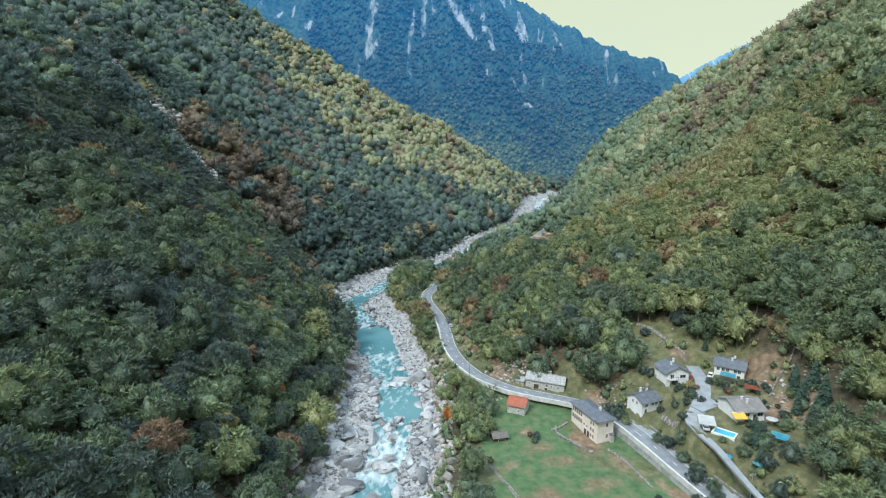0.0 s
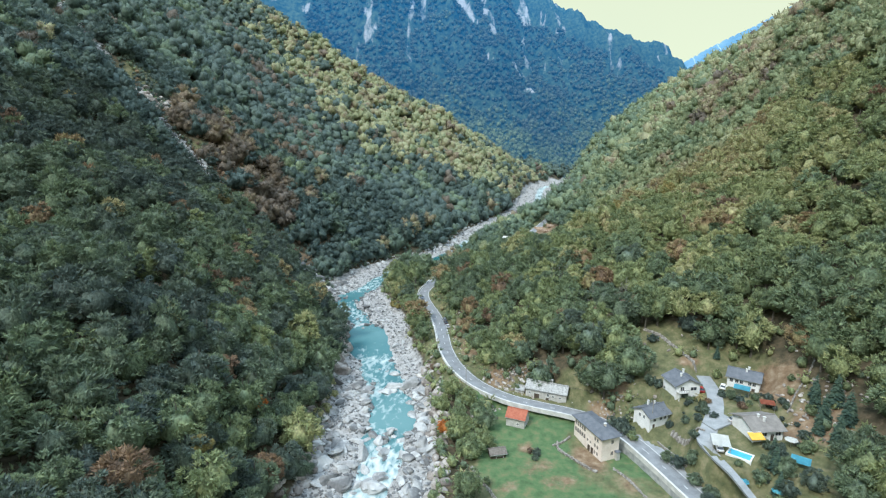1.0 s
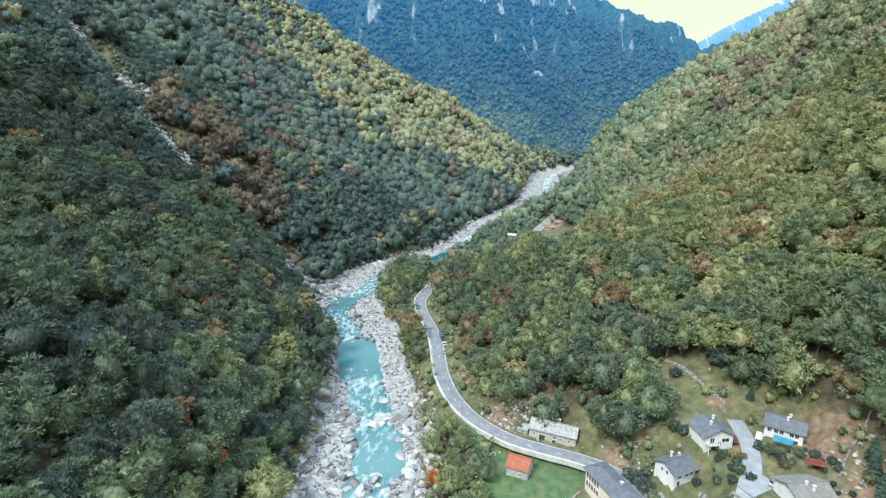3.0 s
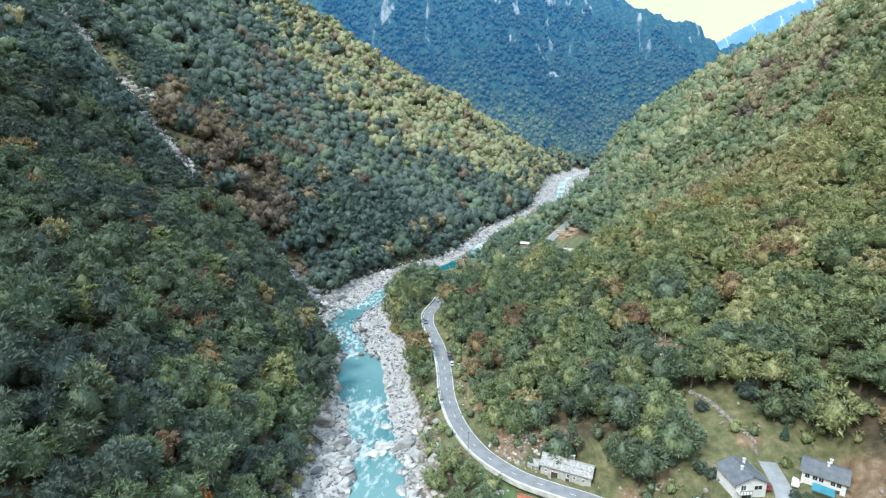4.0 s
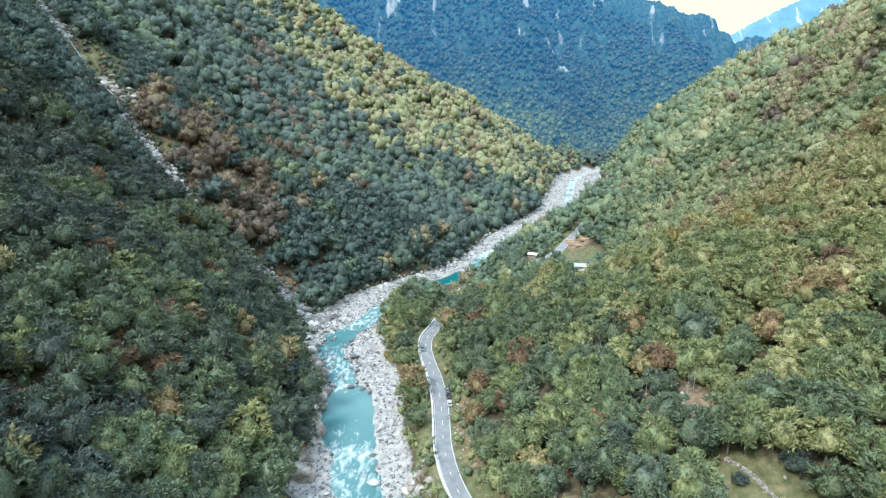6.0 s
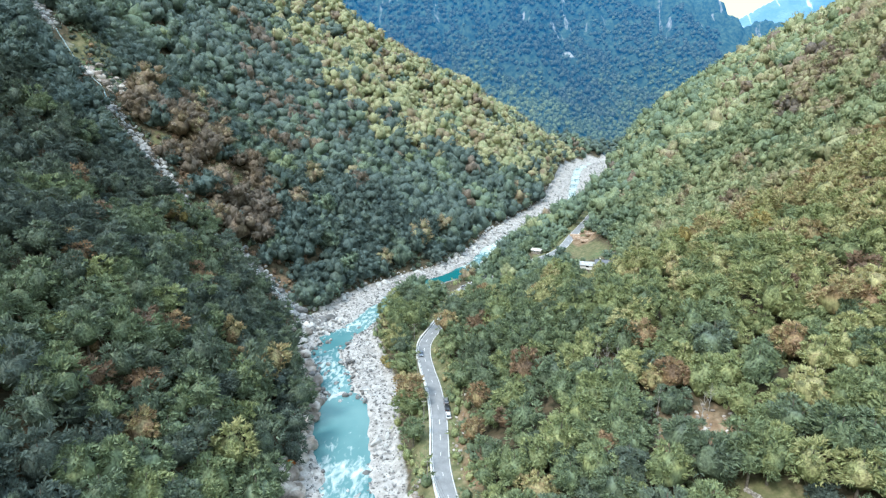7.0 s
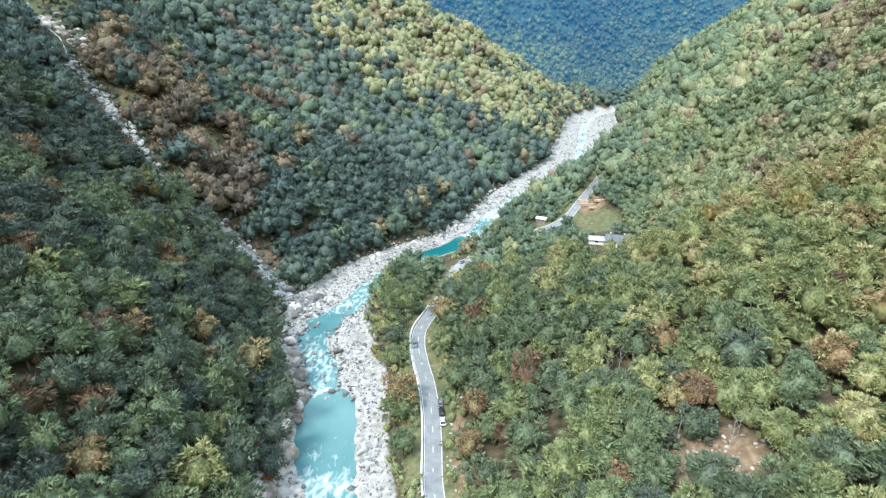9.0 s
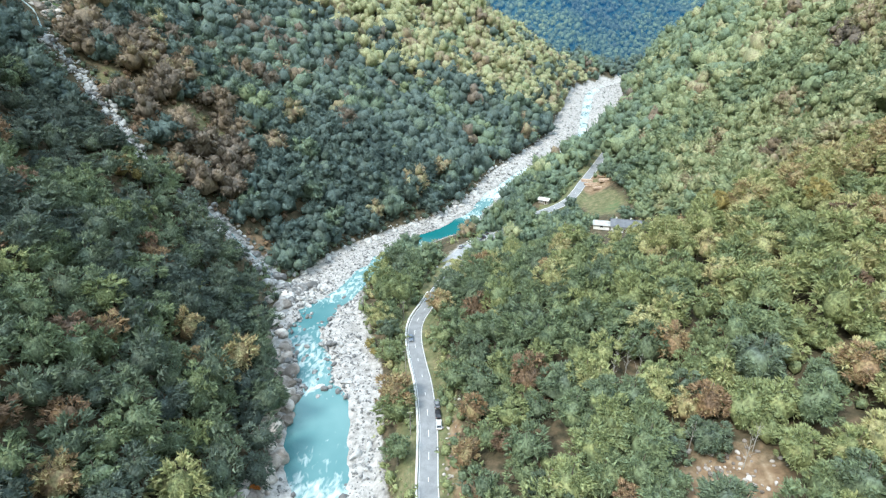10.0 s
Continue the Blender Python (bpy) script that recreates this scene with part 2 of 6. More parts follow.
RIGHT.update({
    385: (2, 4, 6, 9, 16, 27, 42, 105, 300, 600), 420: (2, 4, 6, 9, 16, 26, 47, 118, 310, 600), 460: (2, 4, 7, 14, 30, 52, 78, 136, 320, 600), 520: (2, 6, 14, 32, 50, 70, 95, 152, 330, 600), 580: (2, 13, 35, 64, 84, 102, 124, 176, 320, 580),
    655: (2, 20, 52, 88, 108, 122, 140, 172, 275, 470), 740: (2, 22, 54, 84, 102, 114, 126, 148, 210, 320), 850: (2, 8, 18, 28, 34, 38, 40, 44, 60, 90), 1050: (1, 4, 8, 10, 10, 10, 10, 10, 10, 20)})


def slope_table(d, at, ds, table):
    keys = sorted(table)
    rows = np.array([np.interp(d, ds, table[k]) for k in keys])
    pos = np.clip(np.interp(at, keys, np.arange(len(keys))), 0, len(keys) - 1.001)
    i = pos.astype(int)
    f = pos - i
    f = f * f * (3 - 2 * f)
    j = np.arange(len(d))
    return rows[i, j] * (1 - f) + rows[i + 1, j] * f


ROAD = curve_through(np.array([
    (118, -60), (104, 0), (92, 40), (83, 66), (76, 84), (68, 107), (64, 119), (61, 129), (58, 139.5), (54, 151), (47.5, 160.5), (40, 165.5), (31, 169.5), (22, 174.5), (13, 184), (6.7, 197), (3, 212),
    (1.5, 227), (0.2, 239), (-2.5, 254), (-5.4, 265), (-8, 277), (-8.4, 288), (-5.5, 300), (-1, 318), (4, 334), (14, 352), (32, 380), (60, 405),
    (76, 440), (90, 475), (105, 512), (130, 560), (150, 610)]) * U, 1.5)
ROAD_Z = U * (9.0 + 0.015 * (ROAD[:, 1] / U - 150)) + 6.2 * smooth(390, 484, ROAD[:, 1])
ROAD = np.column_stack([ROAD, ROAD_Z])
ROAD_HALF = 2.9
LANE = curve_through(np.array([(78, 108), (76.9, 121), (76.6, 130), (76.4, 138.5), (75.4, 146), (75.6, 152), (80.2, 159), (85.6, 167), (89.5, 176), (90.5, 181), (91.5, 188)]), 1.2)
LANE = np.column_stack([LANE, np.interp(LANE[:, 1], (108, 121, 138, 152, 160, 168, 180, 188), (16.8, 17.5, 18.5, 19.1, 20.2, 21.1, 21.8, 22.2))])
GULLY = curve_through(np.array([(-60, 345), (-67, 349), (-75, 354), (-84, 361), (-98, 366), (-110, 371), (-132, 371), (-149, 376), (-158, 384), (-170, 388), (-179, 395), (-197, 403), (-207, 412), (-219, 417), (-252, 442), (-320, 490)]), 3.0)


# still pools: from, to (along y), half width in the bed, depth
POOLS = ((169, 190, 0.36, 1.3), (222, 253, 0.66, 1.6), (372, 404, 0.60, 2.6))


def coarse_height():
    """The slopes on a coarse grid, smoothed, so that the two sides of a bend meet without a step."""
    xs, ys = np.arange(-1500, 1500, 10.0), np.arange(-700, 2200, 10.0)
    gx, gy = np.meshgrid(xs, ys)
    d, row = nearest(gx, gy, RIVER)
    du, at = np.maximum(np.abs(d) - row[:, 2], 0) / U, row[:, 1] / U
    h = np.where(d < 0, slope_table(du, at, LEFT_D, LEFT), slope_table(du, at, RIGHT_D, RIGHT)) * U
    h = h.reshape(gx.shape)
    for _ in range(10):
        q = np.pad(h, 1, mode="edge")
        h = (q[1:-1, 1:-1] * 2 + q[:-2, 1:-1] + q[2:, 1:-1] + q[1:-1, :-2] + q[1:-1, 2:]) / 6
    return h


COARSE = coarse_height()


def soft_height(x, y):
    fx, fy = np.clip((x + 1500) / 10, 0, 298.99), np.clip((y + 700) / 10, 0, 288.99)
    ix, iy = fx.astype(int), fy.astype(int)
    fx, fy = fx - ix, fy - iy
    return (COARSE[iy, ix] * (1 - fx) + COARSE[iy, ix + 1] * fx) * (1 - fy) + (COARSE[iy + 1, ix] * (1 - fx) + COARSE[iy + 1, ix + 1] * fx) * fy


def natural(x, y):
    """Ground before road and terraces are cut into it, with the signed distance from the river bed's edge (in it: minus)."""
    shape = np.shape(x)
    x, y = np.ravel(x).astype(float), np.ravel(y).astype(float)
    d, row = nearest(x, y, RIVER)
    out = np.abs(d) - row[:, 2]
    at = row[:, 1] / U
    base = bed_level(row[:, 1])
    du = np.maximum(out, 0) / U
    h = np.where(d < 0, slope_table(du, at, LEFT_D, LEFT), slope_table(du, at, RIGHT_D, RIGHT)) * U
    w = smooth(25, 90, out)
    h = h * (1 - w) + soft_height(x, y) * w
    rough = smooth(15, 90, out)
    h = h + rough * (fbm(x / 60, y / 60, 3, 4) * np.where(d < 0, 13, 5.5) + fbm(x / 190, y / 190, 8, 2) * 22 * smooth(60, 250, out)) + smooth(3, 14, out) * fbm(x / 11, y / 11, 5, 2) * 1.2
    g, _ = nearest(x, y, GULLY)
    h = h - 3.5 * (1 - smooth(2, 15, np.abs(g))) * smooth(6, 25, out)
    # the bed: a channel between banks of gravel
    lateral = d / row[:, 2]
    ch = np.abs(lateral - row[:, 3])
    bed = -1.5 + 2.3 * smooth(0.22, 0.62, ch + 0.30 * fbm(x / 9, y / 9, 21, 3)) + 0.5 * fbm(x / 3.5, y / 3.5, 4, 2)
    yu = y / U
    bed = bed + 1.9 * smooth(440, 490, yu) * smooth(0.02, 0.24, ch)
    for y0, y1, wide, deep in POOLS:
        bed = bed - deep * smooth(y0 - 5, y0 + 4, yu) * (1 - smooth(y1 - 4, y1 + 5, yu)) * (1 - smooth(wide - 0.15, wide + 0.15, ch))
    h = np.where(out < 0, bed * smooth(0, 3, -out) + U * 1.0 * (1 - smooth(0, 3, -out)), h)
    return (base + h).reshape(shape), out.reshape(shape), d.reshape(shape)


# levelled ground under buildings: x, y, radius, level
PADS = [(69.9, 174.4, 5.6, 13.2), (80.0, 178.2, 5.6, 21.4), (99.6, 178, 6.5, 23.4), (91.4, 154.4, 8.5, 20.6), (79, 148, 5.5, 19.3), (39, 195.5, 5.5, 10.3), (82, 389, 11, 28.2), (9, 391, 10, 13.3), (54.5, 456, 5, 17.2)]


def ground(x, y):
    shape = np.shape(x)
    z, out, _ = natural(x, y)
    x, y, z, out = np.ravel(x).astype(float), np.ravel(y).astype(float), z.ravel(), out.ravel()
    # houses' terrace and the meadow under the road
    xu, yu = x / U, y / U
    terrace = np.interp(x, (54, 58, 62.5, 72, 80, 90, 100, 106, 125), (10.6, 12.5, 16.8, 18.6, 20.5, 21.5, 23, 25, 36)) + 0.07 * (y - 162)
    w = smooth(54, 58, x) * (1 - smooth(104, 124, x)) * smooth(70, 100, y) * (1 - smooth(184, 206, y))
    r, row = nearest(x, y, ROAD)
    terrace = np.minimum(terrace, row[:, 2] - 0.15 + np.maximum(0.0, 0.9 * (np.abs(r) - ROAD_HALF - 2.0)))
    z = z * (1 - w) + terrace * w
    low = r < 0
    r = np.abs(r)
    meadow = U * (5.4 + 0.02 * (xu - 20)) + 1.5 * smooth(166, 182, y)
    mw = smooth(-1, 6, xu) * (1 - smooth(172, 182, yu)) * smooth(40, 60, yu) * low * (1 - smooth(62, 72, xu))
    z = z * (1 - mw) + meadow * mw
    layby = ~low * smooth(112, 122, y) * (1 - smooth(170, 178, y))
    near = 1 - smooth(ROAD_HALF + 0.7 + 3.4 * layby, ROAD_HALF + 7.0 + 1.5 * layby, r)
    steep = 1 - smooth(ROAD_HALF - 1.9, ROAD_HALF - 0.3, r)
    cut = np.where(mw > 0.5, steep, near)
    z = z * (1 - cut) + (row[:, 2] - 0.08) * cut
    for cx, cy, rad, level in PADS:
        q = 1 - smooth(rad, rad + 4.0, np.hypot(x - cx, y - cy))
        q = q * smooth(ROAD_HALF + 1.6, ROAD_HALF + 3.2, r)
        z = z * (1 - q) + level * q
    lane, lrow = nearest(x, y, LANE)
    on = (1 - smooth(2.7, 5.0, np.abs(lane))) * smooth(ROAD_HALF + 1.2 + 2.6 * layby, ROAD_HALF + 3.2 + 2.6 * layby, r)
    z = z * (1 - on) + (lrow[:, 2] - 0.06) * on
    return z.reshape(shape)


def ground_at(x, y):
    return float(ground(np.array([float(x)]), np.array([float(y)]))[0])


def mesh_from(name, verts, tris, mat, tint=None, smooth_shade=True):
    """A mesh of triangles out of arrays."""
    me = bpy.data.meshes.new(name)
    verts, tris = np.asarray(verts, np.float32), np.asarray(tris, np.int32)
    me.vertices.add(len(verts))
    me.vertices.foreach_set("co", verts.ravel())
    me.loops.add(tris.size)
    me.loops.foreach_set("vertex_index", tris.ravel())
    me.polygons.add(len(tris))
    me.polygons.foreach_set("loop_start", np.arange(0, tris.size, 3, dtype=np.int32))
    me.polygons.foreach_set("loop_total", np.full(len(tris), 3, np.int32))
    me.polygons.foreach_set("use_smooth", np.full(len(tris), smooth_shade))
    if tint is not None:
        at = me.attributes.new("tint", "FLOAT", "POINT")
        at.data.foreach_set("value", np.asarray(tint, np.float32))
    me.update(calc_edges=True)
    me.materials.append(mat)
    return me


def grid_tris(nx, ny):
    i, j = np.meshgrid(np.arange(nx - 1), np.arange(ny - 1))
    a = (j * nx + i).ravel()
    return np.vstack([np.column_stack([a, a + 1, a + nx + 1]), np.column_stack([a, a + nx + 1, a + nx])])


def spaced(lo, hi, fine_lo, fine_hi, step, growth=1.06):
    out = list(np.arange(fine_lo, fine_hi, step))
    s, v = step, fine_hi
    while v < hi:
        out.append(v)
        s *= growth
        v += s
    out.append(hi)
    s, v = step, fine_lo
    while v > lo:
        s *= growth
        v -= s
        out.insert(0, max(v, lo))
    return np.array(out)


def ground_material():
    """Leaf litter, with meadow grass, bare earth and river gravel by the masks that the ground carries."""
    m = material("valley_ground", [(0.042, 0.040, 0.024), (0.078, 0.066, 0.040), (0.140, 0.106, 0.068)], 0.45, rough=0.95, bump=0.25, bump_scale=0.9)
    n, l = m.node_tree.nodes, m.node_tree.links
    p = n["Principled BSDF"]
    colour = p.inputs["Base Color"].links[0].from_socket
    tc = n.new("ShaderNodeTexCoord")
    for name, tones, scale in (("dry", ((0.066, 0.076, 0.036), (0.122, 0.124, 0.060), (0.215, 0.188, 0.108)), 0.35),
                               ("grass", ((0.056, 0.096, 0.040), (0.086, 0.146, 0.062), (0.170, 0.160, 0.080)), 0.30),
                               ("earth", ((0.12, 0.080, 0.048), (0.210, 0.144, 0.088), (0.31, 0.245, 0.170)), 0.4),
                               ("gravel", ((0.19, 0.18, 0.17), (0.33, 0.32, 0.305), (0.46, 0.45, 0.435)), 0.45)):
        a = n.new("ShaderNodeTexNoise")
        a.inputs["Scale"].default_value, a.inputs["Detail"].default_value, a.inputs["Roughness"].default_value = scale, 9, 0.65
        l.new(tc.outputs["Object"], a.inputs["Vector"])
        r = n.new("ShaderNodeValToRGB")
        e = r.color_ramp.elements
        e.new(0.5)
        for i, c in enumerate(tones):
            e[i].position, e[i].color = (0.32, 0.50, 0.68)[i], (*c, 1)
        l.new(a.outputs["Fac"], r.inputs[0])
        att = n.new("ShaderNodeAttribute")
        att.attribute_name = name
        edge = n.new("ShaderNodeTexNoise")
        edge.inputs["Scale"].default_value, edge.inputs["Detail"].default_value, edge.inputs["Roughness"].default_value = 0.26, 9, 0.74
        l.new(tc.outputs["Object"], edge.inputs["Vector"])
        s1 = n.new("ShaderNodeMath")
        l.new(att.outputs["Fac"], s1.inputs[0])
        l.new(edge.outputs["Fac"], s1.inputs[1])
        mr = n.new("ShaderNodeMapRange")
        mr.inputs["From Min"].default_value, mr.inputs["From Max"].default_value = 0.90, 1.16
        l.new(s1.outputs[0], mr.inputs["Value"])
        mx = n.new("ShaderNodeMix")
        mx.data_type = "RGBA"
        l.new(mr.outputs[0], mx.inputs[0])
        l.new(colour, mx.inputs[6])
        l.new(r.outputs[0], mx.inputs[7])
        colour = mx.outputs[2]
    l.new(colour, p.inputs["Base Color"])
    return m


# steep grass between the trees of the left slope: centre and half widths
SLOPE_GRASS = ((-228, 436, 13, 26), (-196, 420, 9, 8), (-132, 414, 14, 10), (-165, 402, 9, 7))


def blob(x, y, cx, cy, rx, ry, turn=0.0):
    c, s = math.cos(radians(turn)), math.sin(radians(turn))
    u, w = ((x - cx) * c + (y - cy) * s) / rx, (-(x - cx) * s + (y - cy) * c) / ry
    return 1 - smooth(0.1, 1.5, np.hypot(u, w))


def build_ground():
    xs = spaced(-3400, 3400, -105, 130, 1.6)
    ys = spaced(-700, 4600, 90, 430, 1.8)
    gx, gy = np.meshgrid(xs, ys)
    gx, gy = gx.ravel(), gy.ravel()
    gz = ground(gx, gy)
    me = mesh_from("ground", np.column_stack([gx, gy, gz]), grid_tris(len(xs), len(ys)), ground_material())
    _, out, _ = natural(gx, gy)
    side, _ = nearest(gx, gy, ROAD)
    g, _ = nearest(gx, gy, GULLY)
    grass = smooth(8, 16, gx) * (1 - 0.66 * smooth(-3, 3, side)) * (1 - smooth(108, 118, gx)) * (1 - smooth(196, 206, gy)) * smooth(40, 60, gy) * (out > 4)
    dry = (1 - smooth(106, 118, gx)) * smooth(20, 26, gx) * (1 - smooth(198, 206, gy)) * smooth(60, 90, gy) * (side > 0) * 0.85
    worn = smooth(0.02, 0.42, fbm(gx / 15, gy / 15, 77, 4))
    grass = grass * np.where(side < 0, 1 - 0.55 * worn, 1.0)
    dry = np.maximum(dry, 0.9 * (side < 0) * (gx > 10) * (gy < 186) * (gy > 50))
    dry = np.maximum(dry, 0.8 * blob(gx, gy, 79, 204, 20, 13))
    dry = np.maximum(dry, 0.7 * (np.abs(side) < 10) * (gy > 190))
    dry = np.maximum(dry, blob(gx, gy, 88, 445, 14, 34))
    grass = np.maximum(grass, 0.5 * blob(gx, gy, 90, 436, 12, 20))
    grass = np.maximum(grass, 0.8 * blob(gx, gy, -213, 424, 18, 11))
    grass = np.maximum(grass, 0.4 * (np.abs(side) < 9) * (gy > 200))
    for cx, cy, rx, ry in SLOPE_GRASS:
        dry = np.maximum(dry, blob(gx, gy, cx, cy, rx * 1.3, ry * 1.3))
    earth = np.zeros_like(gx)
    for q in ((46.5, 163, 10, 6, 110), (34, 206, 15, 6, -20), (24, 208, 8, 9, 0), (56, 184, 6, 5, -40), (73, 229, 17, 12, 20), (107, 172, 9, 13, -12), (104, 178, 10, 8, 0), (63, 192, 6, 9, 0), (106, 152, 9, 12, 0), (66, 131, 4, 16, 20), (96, 500, 13, 10, 20), (46, 246, 5, 6, 0), (34, 238, 7, 8, 0), (89, 476, 14, 12, 20), (88, 193, 6, 3, 0), (14, 235, 6, 12, 10), (9, 255, 3, 16, 0), (100, 152, 4, 8, 0), (-92, 372, 14, 8, 20), (-140, 395, 18, 10, 30), (70, 140, 4, 12, 0), (168, 765, 9, 26, -15)):
        earth = np.maximum(earth, blob(gx, gy, *q) * 0.85)
    for q in ((30, 160, 9, 6, 20), (36, 152, 9, 6, 0), (54, 151, 5, 9, 15), (28, 169, 5, 5, 0), (20, 150, 7, 4, 40), (44, 140, 12, 6, 10), (30, 135, 9, 7, 0)):
        earth = np.maximum(earth, blob(gx, gy, *q) * 0.60)
    gravel = np.maximum((1 - smooth(-1.0, 5.0, out)), np.where(gx > -116, 0.95, 0.50 + 0.5 * vnoise(gx / 14, gy / 14, 12)) * (1 - smooth(1.5, np.where(gx > -116, 9.0, 5.0), np.abs(g) + 5 * fbm(gx / 9, gy / 9, 19, 2))) * (gx < -50))
    gravel = np.maximum(gravel, 1.0 * blob(gx, gy, 8, 391, 7, 17, -28))
    for name, values in (("dry", dry), ("grass", grass), ("earth", earth), ("gravel", gravel)):
        me.attributes.new(name, "FLOAT", "POINT").data.foreach_set("value", values.astype(np.float32))
    return tagged(new("ground", me), "steep wooded valley sides over a stony river bed", "ground", kind="structure")


build_ground()

# ---------------------------------------------------------------- river
def water_material():
    m = bpy.data.materials.new("glacier_water")
    m.use_nodes = True
    n, l = m.node_tree.nodes, m.node_tree.links
    p = n["Principled BSDF"]
    p.inputs["IOR"].default_value = 1.33
    tc = n.new("ShaderNodeTexCoord")
    a = n.new("ShaderNodeTexNoise")
    a.inputs["Scale"].default_value, a.inputs["Detail"].default_value = 0.035, 3
    l.new(tc.outputs["Object"], a.inputs["Vector"])
    r = n.new("ShaderNodeValToRGB")
    r.color_ramp.elements[0].position, r.color_ramp.elements[0].color = 0.35, (0.054, 0.156, 0.170, 1)
    r.color_ramp.elements[1].position, r.color_ramp.elements[1].color = 0.65, (0.122, 0.240, 0.248, 1)
    l.new(a.outputs["Fac"], r.inputs[0])
    f = n.new("ShaderNodeTexNoise")
    f.inputs["Scale"].default_value, f.inputs["Detail"].default_value, f.inputs["Distortion"].default_value = 0.55, 10, 0.5
    flow = n.new("ShaderNodeMapping")
    flow.inputs["Scale"].default_value = (1.0, 0.5, 1.0)
    l.new(tc.outputs["Object"], flow.inputs["Vector"])
    l.new(flow.outputs[0], f.inputs["Vector"])
    att = n.new("ShaderNodeAttribute")
    att.attribute_name = "tint"
    s = n.new("ShaderNodeMath")
    l.new(f.outputs["Fac"], s.inputs[0])
    l.new(att.outputs["Fac"], s.inputs[1])
    fr = n.new("ShaderNodeMapRange")
    fr.inputs["From Min"].default_value, fr.inputs["From Max"].default_value = 0.56, 0.93
    l.new(s.outputs[0], fr.inputs["Value"])
    deep = n.new("ShaderNodeAttribute")
    deep.attribute_name = "deep"
    dx = n.new("ShaderNodeMix")
    dx.data_type = "RGBA"
    l.new(deep.outputs["Fac"], dx.inputs[0])
    l.new(r.outputs[0], dx.inputs[6])
    dx.inputs[7].default_value = (0.006, 0.115, 0.125, 1)
    mx = n.new("ShaderNodeMix")
    mx.data_type = "RGBA"
    l.new(fr.outputs[0], mx.inputs[0])
    l.new(dx.outputs[2], mx.inputs[6])
    mx.inputs[7].default_value = (0.56, 0.61, 0.60, 1)
    l.new(mx.outputs[2], p.inputs["Base Color"])
    rr = n.new("ShaderNodeMapRange")
    rr.inputs["To Min"].default_value, rr.inputs["To Max"].default_value = 0.12, 0.8
    l.new(fr.outputs[0], rr.inputs["Value"])
    l.new(rr.outputs[0], p.inputs["Roughness"])
    b = n.new("ShaderNodeBump")
    b.inputs["Distance"].default_value = 0.12
    bn = n.new("ShaderNodeTexNoise")
    bn.inputs["Scale"].default_value, bn.inputs["Detail"].default_value = 0.9, 5
    l.new(tc.outputs["Object"], bn.inputs["Vector"])
    l.new(bn.outputs["Fac"], b.inputs["Height"])
    l.new(b.outputs[0], p.inputs["Normal"])
    return m


def build_river():
    line = RIVER[RIVER[:, 1] > -200]
    tang = np.gradient(line[:, :2], axis=0)
    tang /= np.linalg.norm(tang, axis=1)[:, None]
    right = np.column_stack([tang[:, 1], -tang[:, 0]])
    k = 17
    across = np.linspace(-1.0, 1.0, k)
    pts = line[:, None, :2] + right[:, None, :] * (across[None, :, None] * line[:, None, 2:3])
    z = bed_level(pts[:, :, 1]) - 0.35 + 0.12 * fbm(pts[:, :, 0] / 4, pts[:, :, 1] / 4, 33, 2)
    # white water: strong between the pools
    yu = pts[:, :, 1] / U
    rapid = 0.11 + 0.07 * (1 - smooth(195, 225, yu)) - 0.05 * smooth(205, 235, yu) * (1 - smooth(318, 345, yu)) + 0.15 * smooth(425, 450, yu) + 0.08 * np.sin(yu / 7.0) + 0.18 * vnoise(pts[:, :, 0] / 9, pts[:, :, 1] / 9, 2)
    for y0, y1, _, _ in POOLS:
        rapid = rapid - 0.21 * smooth(y0 - 4, y0 + 4, yu) * (1 - smooth(y1 - 3, y1 + 3, yu))
    rapid = rapid + 0.45 * np.exp(-((yu - 257.5) / 2.2) ** 2) * (pts[:, :, 0] < -43) + 0.14 * np.exp(-((yu - 218) / 4.0) ** 2)
    deep = smooth(366, 380, yu) * (1 - smooth(398, 410, yu))
    verts = np.column_stack([pts[:, :, 0].ravel(), pts[:, :, 1].ravel(), z.ravel()])
    me = mesh_from("river_water", verts, grid_tris(k, len(line)), water_material(), np.clip(rapid, -0.3, 0.30).ravel())
    me.attributes.new("deep", "FLOAT", "POINT").data.foreach_set("value", deep.ravel().astype(np.float32))
    return tagged(new("river_water", me), "turquoise glacier river with white rapids", "river", kind="structure")


build_river()

# ---------------------------------------------------------------- road
def ribbon(line, lo, hi, lift, thick, dense=1):
    """A strip along a line (x, y, z rows) between two offsets to its right, thick metres deep."""
    ln = line[::dense]
    t = np.gradient(ln[:, :2], axis=0)
    t /= np.linalg.norm(t, axis=1)[:, None]
    rt = np.column_stack([t[:, 1], -t[:, 0]])
    rows = []
    for off, dz in ((lo, lift - thick), (lo, lift), (hi, lift), (hi, lift - thick)):
        rows.append(np.column_stack([ln[:, :2] + rt * off, ln[:, 2] + dz]))
    v = np.stack(rows, 1).reshape(-1, 3)
    tr = []
    n = len(ln)
    for i in range(n - 1):
        for j in range(4):
            a, b = i * 4 + j, i * 4 + (j + 1) % 4
            tr += [(a, a + 4, b + 4), (a, b + 4, b)]
    tr += [(0, 1, 2), (0, 2, 3), ((n - 1) * 4, (n - 1) * 4 + 2, (n - 1) * 4 + 1), ((n - 1) * 4, (n - 1) * 4 + 3, (n - 1) * 4 + 2)]
    return v, tr


v, tr = ribbon(ROAD, -ROAD_HALF, ROAD_HALF, 0.0, 0.35)
road = tagged(new("road", mesh_from("road", v, tr, ASPHALT, smooth_shade=False)), "narrow grey asphalt valley road with worn markings", "road", kind="structure")

